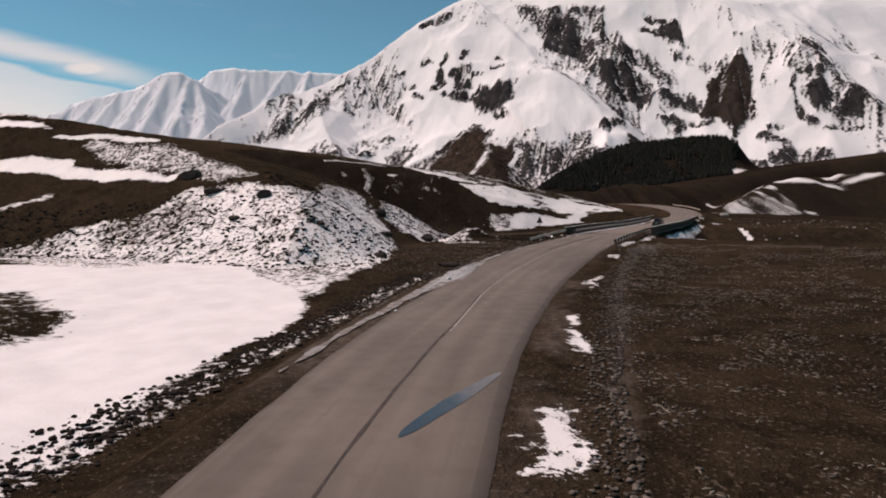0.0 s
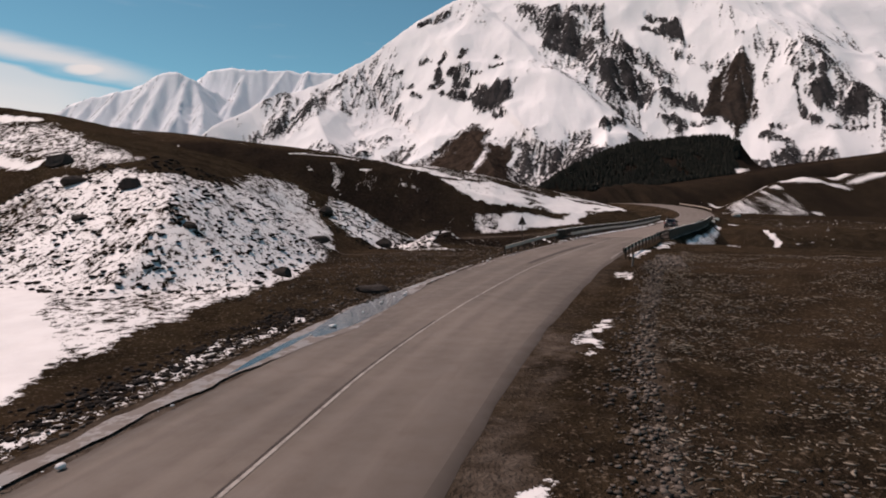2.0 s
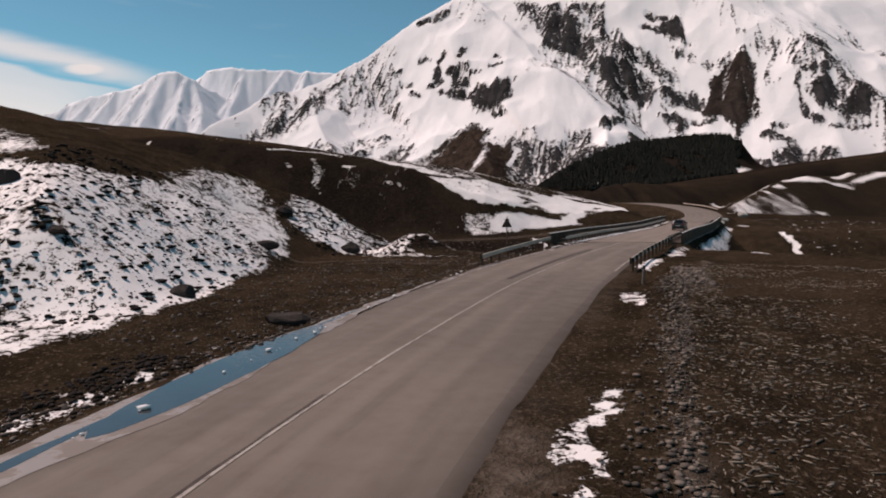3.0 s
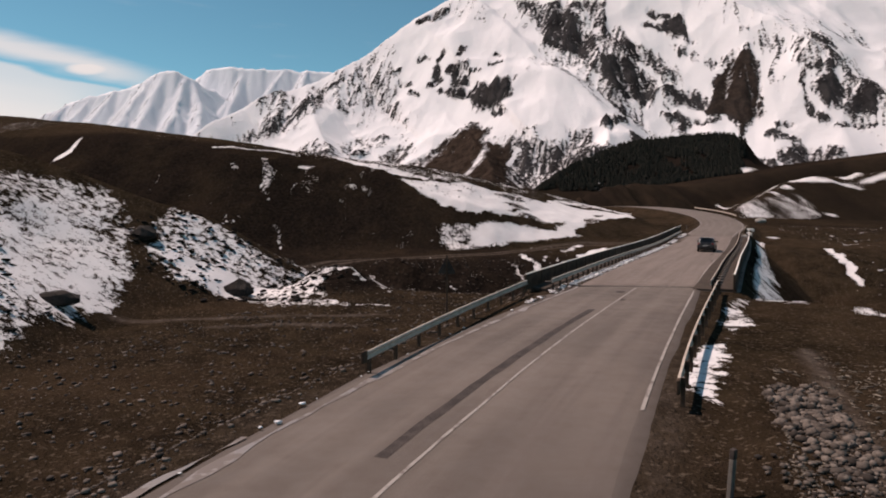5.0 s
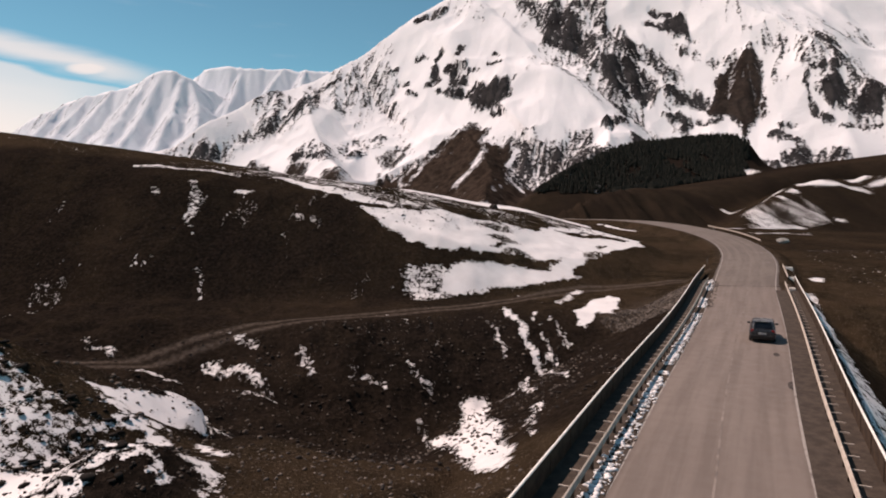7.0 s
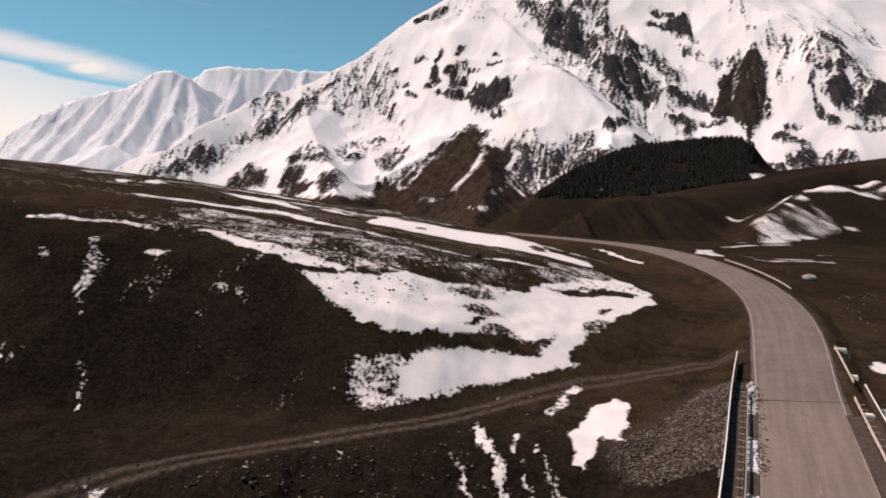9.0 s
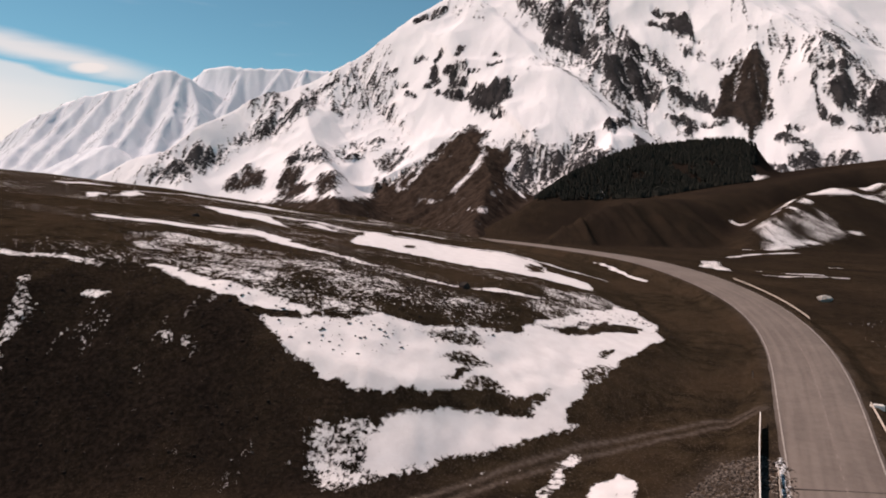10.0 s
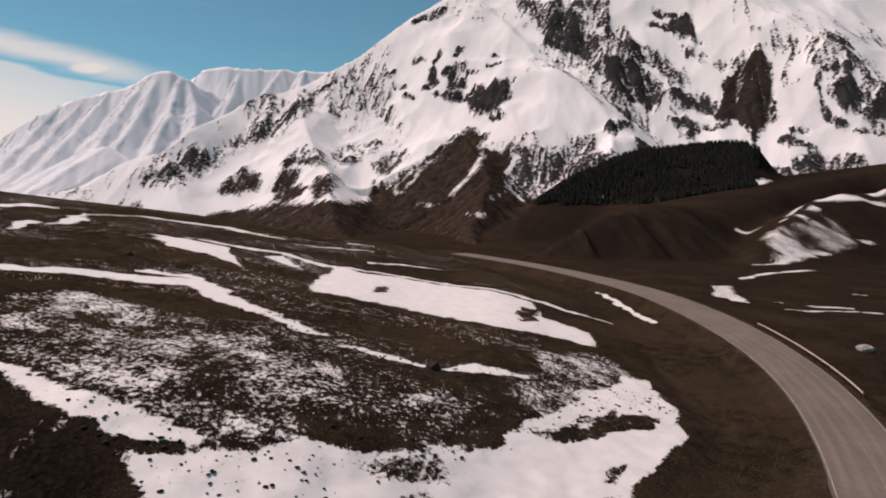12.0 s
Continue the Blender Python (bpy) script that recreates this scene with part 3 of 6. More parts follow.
    s = drift(s, x, y, [(-8.2, 98.4), (-5, 100.4), (0.4, 101.6), (2.6, 99.2), (-0.5, 98.2), (-4, 97)], 1.0, 0.6)
    s = drift(s, x, y, [(-3.1, 97.7), (1.5, 93.8), (5.1, 93.5), (8.1, 93.7), (9.1, 94.2), (5.6, 95.3), (4.0, 96.7), (4.0, 98.2), (-2.8, 104.3), (-2.6, 101.1)], 0.54, 0.5)
    s = melt(s, x, y, [(4.3, 96.6), (4.6, 97.6), (5.6, 98.3), (6.5, 97.8), (10.9, 94.6), (7.7, 95.6), (5.9, 95.9)], 0.12, 0.4)
    s = streak(s, x, y, [(6.5, 101, 0.4), (7.6, 99.8, 0.5), (8.6, 98, 0.3)], 0.6)
    s = streak(s, x, y, [(1.1, 109.9, 0.4), (1.7, 111.7, 0.8), (-2.4, 126.9, 0.4)], 0.95)
    s = streak(s, x, y, [(4.2, 108.8, 0.4), (6.6, 105.0, 0.4)], 0.8)
    s = streak(s, x, y, [(5.4, 99.2, 0.3), (6.4, 98.9, 0.5), (7.0, 98.4, 0.3)], 0.7)
    s = drift(s, x, y, [(-2.1, 109.2), (-0.7, 109.9), (0.7, 112.7), (2.0, 116.8), (3.3, 112.1), (2.6, 109.3), (0.4, 108.5)], 0.95, 0.4)
    s = streak(s, x, y, [(-6.3, 138.7, 0.6), (-3.0, 137.5, 0.6), (-0.8, 135.7, 0.6), (0.5, 134.8, 0.6)], 0.55)
    s = streak(s, x, y, [(0, 108, 0.5), (3, 106.5, 0.5), (6, 103.5, 0.4)], 0.8)
    # the gully
    s = drift(s, x, y, [(19.5, 138.4), (22.1, 138.6), (21.4, 117.1), (20.8, 105.9), (20.1, 101.7), (18.7, 106.2), (18.3, 117.6), (15.3, 133.6), (15.3, 134.4), (18.9, 125.7)], 0.88, 0.7)
    s = streak(s, x, y, [(25.1, 153.4, 0.4), (26.2, 148.5, 0.6), (27.1, 145.0, 0.6), (27.8, 142.2, 0.5), (28.3, 138.5, 0.3)], 0.7)
    s = streak(s, x, y, [(28.2, 151.9, 0.2), (28.5, 146.9, 0.3), (29.5, 142.9, 0.5), (27.9, 126.9, 0.3)], 0.6)
    s = streak(s, x, y, [(32.6, 157, 0.5), (35, 162, 0.5), (36.5, 163.5, 0.4)], 0.6)
    s = drift(s, x, y, [(33.6, 151.1), (37.1, 158.9), (40.4, 159.9), (41.7, 157.8), (38.2, 150.3), (36.1, 151.4), (33.6, 146.2), (32.8, 147.2)], 0.95, 0.5)
    s = streak(s, x, y, [(24.2, 133.8, 0.5), (26.2, 139.0, 0.5), (25.4, 127.6, 0.5)], 0.6)
    s = streak(s, x, y, [(22.9, 115.0, 0.4), (22.1, 107.7, 0.4), (24.0, 119.1, 0.4)], 0.55)
    s = streak(s, x, y, [(2, 118, 0.8), (9, 121, 0.6)], 0.55)
    # the steep dark face: a few runnels and the lip
    s = np.maximum(s, 0.30 * ease(fbm(x, 0.5 * y, 3, 3, 247), 0.46, 0.58) * ease(y, 128, 136) * (1 - ease(y, 172, 178)) * (1 - ease(x, 8, 14)))
    s = streak(s, x, y, [(-21.0, 173.8, 0.5), (-19.9, 170.8, 0.5), (-19.6, 167.8, 0.4), (-17.7, 164.8, 0.3)], 0.5)
    s = streak(s, x, y, [(-19.7, 171.9, 0.5), (-18.8, 170.1, 0.5), (-18.7, 168.4, 0.4)], 0.5)
    s = streak(s, x, y, [(-15.8, 160.8, 0.4), (-14.7, 158.8, 0.4), (-14.1, 157.0, 0.3)], 0.5)
    s = streak(s, x, y, [(-23.7, 159.5, 0.4), (-24.3, 161.7, 0.3)], 0.5)
    s = streak(s, x, y, [(-26.2, 172.2, 0.4), (-25.2, 171.0, 0.4)], 0.5)
    s = drift(s, x, y, [(-15.3, 173.7), (-12.8, 174.5), (-10.8, 173.6), (-13.1, 172.5), (-14.3, 172.8)], 0.62, 0.4)
    s = streak(s, x, y, [(-1.8, 168.2, 0.4), (0.0, 167.1, 0.4)], 0.5)
    s = streak(s, x, y, [(-4.1, 168.8, 0.4), (-3.3, 168.2, 0.4)], 0.55)
    s = streak(s, x, y, [(-66.7, 185.2, 1.0), (-65.2, 185.9, 1.2), (-65.4, 188.9, 0.8)], 0.9)
    s = streak(s, x, y, [(-31.8, 178.7, 0.7), (-27.8, 178.9, 0.9), (-23.0, 179.3, 0.8), (-15.7, 178.7, 0.6)], 0.6)
    s = streak(s, x, y, [(-9.9, 180.4, 0.5), (-5.4, 177.9, 0.9), (-1.5, 176.0, 1.1), (2.7, 174.9, 1.2), (7.4, 174.4, 1.0), (9.5, 174.0, 0.6)], 1.0)
    # the drift that wraps round the hill's corner
    s = drift(s, x, y, [(5.1, 171.7), (8.6, 168.5), (9.7, 167.6), (13.6, 166.3), (17.8, 165.9), (23.1, 167.0), (29.4, 169.7), (31.9, 169.5), (34.2, 167.9), (36.6, 167.9), (40.5, 174.4), (47.0, 183.3), (56.1, 195.8), (58.0, 205.6), (59.3, 217.8), (56.6, 215.7), (53.7, 214.8), (47.1, 203.6), (42.9, 196.8), (39.2, 192.5), (36.3, 186.8), (32.5, 184.5), (29.7, 182.6), (26.6, 179.6), (23.8, 177.7), (21.7, 176.8), (17.6, 176.7), (13.8, 174.1), (9.9, 173.3)], 1.0, 0.6)
    s = drift(s, x, y, [(18.6, 163.3), (19.4, 164.5), (22, 165.1), (26.1, 166.4), (30.5, 167.6), (34, 168.4), (38.5, 168.4), (36.6, 166.9), (33.9, 165.4), (31.3, 164), (26.5, 162.2), (22.1, 160.2), (19.0, 159.3), (17.4, 160.2), (17.6, 162.0)], 1.0, 0.7)
    s = drift(s, x, y, [(11.6, 162.1), (13.0, 162.9), (18.4, 163.6), (19.2, 160.4), (18.2, 158.6), (15.8, 157.5), (13.9, 158.1), (12.5, 160.2)], 0.56, 1.0)
    s = melt(s, x, y, [(17.8, 165.5), (24.3, 167.5), (30.0, 169.9), (33.4, 168.8), (29.3, 168.1), (24.3, 166.3), (18.4, 164.8)], 0.4, 0.4)
    s = melt(s, x, y, [(21.7, 175.6), (24.4, 177.5), (28.8, 179.5), (29.6, 177.1), (27.2, 175.7), (23.7, 174.8)], 0.42, 0.6)
    s = melt(s, x, y, [(23.7, 172.4), (27.1, 175.0), (30.4, 174.1), (26.3, 171.9)], 0.4, 0.6)
    s = melt(s, x, y, [(25.6, 168.6), (29.6, 172.1), (33.7, 169.1), (30.6, 168.7)], 0.4, 0.6)
    s = melt(s, x, y, [(40.8, 179.0), (45.3, 182.4), (43.8, 178.1), (40.0, 175.0)], 0.36, 0.6)
    s = melt(s, x, y, [(44.6, 185.6), (47.4, 187.5), (46.2, 184.3), (44.4, 183.2)], 0.28, 0.5)
    s = melt(s, x, y, [(21.0, 185.3), (24.4, 183.0), (28.1, 179.8), (25.0, 178.4), (24.2, 179.8), (21.7, 179.9)], 0.4, 0.6)
    u, v = 0.7 * x + 0.71 * y, 0.7 * y - 0.71 * x
    s = s - 0.8 * ease(fbm(0.3 * u, 1.25 * v, 4.5, 4, 251), 0.2, 0.42) * ease(inside(x, y, [(8, 170), (12, 163), (30, 166), (42, 170), (56, 194), (58, 206), (44, 204), (28, 186)]), 0.5, 3)
    # broken snow and strips on the far hill's top
    patchy = 0.42 + 0.24 * fbm(x, 1.3 * y, 7, 4, 235) + 0.14 * fbm(x, y, 2.2, 2, 237)
    for zone in ([(-24.5, 201.2), (-19.0, 209.5), (-2.0, 204.4), (10.0, 198.8), (17.8, 192.0), (20.9, 186.4), (17.8, 179.7), (17.8, 175.2), (10.0, 173.3), (2.2, 175.9), (-3.9, 178.5), (-12.8, 184.4)],
                 [(35.4, 194.6), (41.3, 215.2), (53.5, 229.5), (57.5, 220.7), (60.0, 209.8), (54.5, 203.3), (49.4, 202.8), (41.9, 192.9), (37.3, 190.2)],
                 [(21.2, 183.9), (24.0, 188.7), (29.7, 191.5), (29.6, 181.0), (26.7, 179.3), (24.2, 180.1)]):
        s = np.maximum(s, patchy * ease(inside(x, y, zone), -2, 2))
    s = streak(s, x, y, [(-34.1, 215.0, 2.2), (-27.7, 217.5, 2.2), (-21.4, 221.3, 2.2), (-13.8, 223.6, 2.6), (-9.3, 223.2, 2.6), (2.8, 211.8, 1.8), (10.8, 204.2, 1.2), (13.0, 204.1, 0.5)], 1.0)
    s = streak(s, x, y, [(-20.7, 228.7, 1.2), (-13.9, 230.3, 1.4), (-9.6, 226.1, 0.8)], 0.9)
    s = streak(s, x, y, [(17.0, 200.6, 0.5), (20.4, 200.6, 0.8), (22.4, 200.4, 0.9), (27.1, 199.9, 0.7)], 1.0)
    s = streak(s, x, y, [(28.2, 199.7, 0.7), (31.9, 201.6, 1.6), (34.6, 201.0, 1.4), (39.2, 202.5, 0.5)], 1.0)
    s = drift(s, x, y, [(5.9, 231.6), (11.0, 232.4), (20.7, 231.3), (30.2, 230.3), (39.4, 228.9), (49.3, 232.1), (53.7, 232.4), (56.0, 242.4), (51.8, 244.9), (48.0, 248.7), (47.9, 263.8), (36.7, 264.4), (24.3, 263.8), (12.4, 260.5), (4.7, 262.6)], 0.97, 1.0)
    s = melt(s, x, y, [(42.9, 250.4), (48.1, 255.0), (45.0, 238.6), (42.0, 236.9)], 0.2, 0.7)
    s = melt(s, x, y, [(14.7, 246.1), (18.1, 249.8), (18.2, 243.1), (15.9, 239.8)], 0.3, 0.6)
    s = streak(s, x, y, [(4.7, 262.6, 1.2), (24.2, 266.3, 1.4), (36.9, 267.2, 1.3), (51.1, 268.4, 1.2), (57.8, 263.8, 1.2), (65.5, 262.2, 0.7)], 1.0)
    s = drift(s, x, y, [(-42.2, 276.5), (-32.5, 276.0), (-22.0, 272.7), (-8.5, 244.3), (-15.2, 253.0), (-22.2, 259.3), (-30.8, 262.6)], 0.95, 0.8)
    s = streak(s, x, y, [(-34.7, 281.3, 1.0), (-23.4, 276.7, 1.4), (-9.6, 275.4, 1.5), (4.7, 262.6, 1.5)], 1.0)
    s = drift(s, x, y, [(-10.2, 266.9), (-8.2, 272.5), (-0.7, 255.2), (-5.4, 259.2)], 0.9, 0.8)
    s = streak(s, x, y, [(-61.1, 313.4, 1.5), (-38.9, 321.6, 2.6), (-19.6, 311.5, 1.2)], 0.95)
    s = streak(s, x, y, [(-68.3, 296.6, 0.8), (-61.1, 313.4, 1.0)], 0.8)
    s = drift(s, x, y, [(-60.5, 266.3), (-70.2, 299.9), (-61.2, 285.3), (-59.4, 271.6)], 0.9, 0.8)
    s = streak(s, x, y, [(-58.4, 253.0, 1.0), (-64.3, 267.3, 1.6), (-61.9, 265.5, 0.8)], 0.9)
    s = streak(s, x, y, [(-86.6, 290.1, 3.0), (-88.2, 303.8, 3.2), (-79.7, 301.5, 1.4)], 0.95)
    s = streak(s, x, y, [(-11.8, 299.2, 1.0), (-1.4, 306.3, 1.4), (8.0, 309.4, 0.8)], 0.9)
    s = streak(s, x, y, [(10.2, 278.1, 0.8), (19.0, 290.4, 1.2), (27.8, 295.3, 0.7)], 0.9)
    s = streak(s, x, y, [(-1.0, 325.9, 0.8), (5.8, 328.7, 0.8)], 0.8)
    s = streak(s, x, y, [(72.7, 308.0, 0.6), (74.1, 286.6, 1.1), (75.4, 266.3, 1.0)], 1.0)
    s = streak(s, x, y, [(20.7, 231.3, 0.5), (18.5, 233.9, 0.5)], 0.7)
    # flecks in the gully and on the verge
    for line in ([(-13, 136.9, 0.5), (-8, 135.6, 0.4)], [(-3, 134.6, 0.5), (0.8, 133.7, 0.4)], [(-0.9, 104.4, 0.4), (2.1, 108.6, 0.5)], [(2.1, 112, 0.4), (1.7, 116.9, 0.5)], [(30.2, 150, 0.3), (31.5, 144, 0.5)], [(23, 150, 0.3), (24.5, 143, 0.4)], [(-6, 143, 0.4), (-2, 141, 0.5)], [(2, 140.5, 0.4), (4.5, 136.5, 0.6)], [(14, 141, 0.4), (16.5, 138, 0.4)], [(-20, 141, 0.4), (-16, 139, 0.5)], [(8, 139, 0.5), (12, 137.5, 0.4)], [(-6.3, 79.6, 0.4), (-7.2, 86, 0.5)]):
        s = streak(s, x, y, line, 0.55)
    s = np.maximum(s, (0.22 + 0.20 * fbm(x + 0.35 * y, 2.2 * y, 26, 4, 51)) * ease(inside(x, y, FAR_HILL) + 0.1 * np.clip(x, -60, 30), 14, 22))
    # right of the road
    right_bank = (d > 6.1) & (d < 12) & (y > 70) & (y < 175)
    strip = ease(d, 6.3, 6.8) * (1 - ease(d, 7.6 + 1.7 * np.clip((128 - y) / 38, 0, 1), 8.1 + 2.0 * np.clip((128 - y) / 38, 0, 1))) * ease(ry, 91, 94) * (1 - ease(ry, 152, 160))
    s = np.where(right_bank, np.maximum(s, (0.62 + 0.35 * fbm(x, y, 2.4, 3, 59)) * strip), s)
    s = drift(s, x, y, [(25.3, 81.2), (28.1, 86.1), (30.2, 88.2), (26.9, 81.4), (25.7, 80.7), (24.2, 78.8)], 0.66, 0.5)
    s = drift(s, x, y, [(21.0, 72.5), (23.2, 77.1), (24.4, 78.2), (23.6, 75.2), (22.4, 71.5), (20.2, 68.4)], 0.66, 0.4)
    s = streak(s, x, y, [(34.5, 84, 0.5), (36, 88, 0.7)], 0.6)
    s = streak(s, x, y, [(5.6, 24.8, 0.3), (6.4, 28, 0.4), (7.4, 31.6, 0.35)], 0.8)
    s = drift(s, x, y, [(9.2, 41.7), (10.0, 43.5), (10.9, 44.3), (11.9, 46.7), (12.6, 47.6), (11.8, 45.0), (10.9, 43.4), (10.0, 40.3), (9.6, 40.2), (10.1, 41.8)], 0.72, 0.3)
    s = drift(s, x, y, [(16.4, 62), (17.9, 61.2), (16.9, 58.1), (16.2, 59.3)], 0.62, 0.4)
    s = drift(s, x, y, [(1.8, 15.4), (2.5, 15.5), (2.4, 13), (1.6, 13)], 0.8, 0.3)
    s = drift(s, x, y, [(3.1, 16.5), (3.8, 17), (3.6, 13), (2.6, 13)], 0.8, 0.3)
    s = streak(s, x, y, [(64.5, 130, 0.5), (67.5, 142, 0.8)], 0.9)
    s = streak(s, x, y, [(74.5, 148, 0.5), (78.7, 153, 0.8)], 0.8)
    s = streak(s, x, y, [(72, 166, 0.9), (74.5, 170, 0.8)], 0.8)
    # across the valley: snow on the spur's crest, its streaked face and foot, and round the wood
    s = streak(s, x, y, [(345, 712, 1.5), (390, 770, 4), (415, 775, 7), (456, 805, 9), (505, 815, 5), (600, 880, 4)], 0.95)
    s = streak(s, x, y, [(500, 838, 3), (545, 870, 8), (640, 930, 12)], 0.95)
    s = streak(s, x, y, [(284, 702, 1.6), (300, 716, 2.2), (320, 715, 1.6), (331, 690, 1.4), (345, 695, 1.2), (394, 747, 2.0)], 0.95)
    s = streak(s, x, y, [(199, 471, 2.5), (253, 545, 3.5), (284, 574, 3), (322, 612, 2.2)], 0.8)
    s = streak(s, x, y, [(334, 622, 2), (345, 630, 2.5), (352, 634, 1.5)], 0.9)
    s = streak(s, x, y, [(380, 662, 1.5), (397, 675, 2.5)], 0.9)
    s = streak(s, x, y, [(145, 374, 1.2), (160, 393, 1.6), (173, 406, 2.0), (204, 430, 1.4)], 0.9)
    u, v = 0.9 * x + 0.44 * y, 0.9 * y - 0.44 * x
    face = ease(inside(x, y, [(205, 474), (250, 560), (283, 640), (300, 642), (386, 736), (394, 712), (372, 650), (320, 606), (260, 545)]), -5, 6)
    s = np.maximum(s, face * (0.36 + 0.75 * fbm(u, 0.22 * v, 18, 4, 241)))
    s = streak(s, x, y, [(164.9, 332.7, 0.9), (167.9, 327.7, 0.8)], 0.9)
    s = streak(s, x, y, [(130.1, 298.5, 1.0), (134.0, 297.2, 1.0), (139.3, 295.9, 0.9)], 0.9)
    s = streak(s, x, y, [(120.4, 292.0, 0.6), (130.6, 291.7, 0.7), (143.6, 289.4, 0.9)], 0.7)
    s = drift(s, x, y, [(110.5, 319.0), (121.3, 341.6), (129.9, 350.0), (118.8, 317.5), (114.3, 300.9), (111.0, 304.2)], 0.62, 0.8)
    s = streak(s, x, y, [(110.8, 314.8, 1.0), (113.0, 308.5, 1.0), (114.3, 300.9, 0.5)], 0.95)
    s = streak(s, x, y, [(124.3, 306.6, 0.6), (124.8, 303.6, 0.6)], 0.9)
    s = drift(s, x, y, [(455, 1052), (462, 1072), (490, 1088), (512, 1078), (505, 1062), (470, 1046)], 0.95, 5)
    s = streak(s, x, y, [(256, 1058, 5), (268, 1066, 5)], 0.95)
    for line in ([(328, 1049, 1.5), (335, 1049, 1.5)], [(365, 1051, 1.5), (378, 1052, 2)], [(415, 1054, 1.8), (428, 1055, 2)], [(300, 1040, 1.2), (306, 1041, 1.2)]):
        s = streak(s, x, y, line, 0.9)
    s = np.maximum(s, 0.4 * ease(fbm(x * 0.4, y * 1.4, 110, 4, 55), 0.45, 0.65) * ease(y, 900, 980) * (1 - ease(x, 480, 600)))
    # the road's own strip is swept
    return s * ease(np.abs(d), half_width(ry) + 0.1, half_width(ry) + 0.9)


def track_cover(x, y):
    """Pale, trodden or muddy ground: the dirt track at the hill's foot and the road's verges."""
    d, ry, _z = lateral(x, y)
    a, _v = along(x, y, TRACK)
    t = 0.8 * (1 - ease(np.abs(a - 0.75), 0.15, 0.5)) + 0.12 * (1 - ease(a, 1.0, 1.8))
    a, _v = along(x, y, [(-6, 88.5, 0), (1.2, 89.4, 0), (3, 90.2, 0), (9.8, 91.2, 0)])
    t = np.maximum(t, 1.0 * (1 - ease(a + 0.5 * fbm(x, y, 3, 3, 63), 0.2, 0.6)))
    a, _v = along(x, y, [(0, 86.5, 0), (5, 87.8, 0), (8.5, 87.6, 0)])
    t = np.maximum(t, 0.8 * (1 - ease(a + 0.5 * fbm(x, y, 3, 3, 65), 0.1, 0.5)))
    verge = 1 - ease(np.abs(d), half_width(ry) + 0.5, half_width(ry) + 1.6)
    t = np.maximum(t, verge * (0.22 + 0.3 * fbm(x, y, 5, 3, 47)))
    pale = (1 - ease(np.abs(d + 4.2), 0.4, 1.2)) * ease(ry, 16, 22) * (1 - ease(ry, 38, 46))
    t = np.maximum(t, pale)
    mud = (1 - ease(np.abs(d - 4.5), 0.4, 1.0)) * ease(ry, 10, 18) * (1 - ease(ry, 44, 52)) * ease(fbm(x, 0.6 * y, 2.2, 3, 49), -0.05, 0.2)
    t = np.maximum(t, 0.9 * mud)
    a, _v = along(x, y, [(26.5, 76, 0), (24.7, 71.7, 0), (22.4, 66.3, 0), (20.5, 61, 0)])
    t = np.maximum(t, 0.9 * (1 - ease(a, 0.15, 0.45)))
    a, _v = along(x, y, [(23.6, 70.5, 0), (17.2, 55.2, 0), (13.8, 47.2, 0), (12.0, 41.3, 0), (10.9, 37, 0), (9.2, 31.5, 0), (6.6, 22, 0), (4.5, 14, 0)])
    t = np.maximum(t, 0.7 * (1 - ease(a + 0.25 * fbm(x, y, 1.5, 3, 253), 0.08, 0.3)))
    wet = inside(x, y, [(6.8, 37.6), (7.2, 39.3), (7.9, 39.9), (8.8, 42.3), (9.6, 43.7), (9.9, 43.0), (9.0, 40.5), (8.3, 38.4), (7.6, 37.0)])
    t = np.maximum(t, 0.85 * (1 - ease(np.abs(wet + 0.3 * fbm(x, y, 1.2, 3, 255)), 0.05, 0.3)))
    stony = ease(inside(x, y, [(36, 150), (50, 163), (53, 155), (44, 137), (38, 143)]), -1.5, 1.5)
    t = np.maximum(t, 0.4 * stony)
    return np.clip(t, 0, 1)


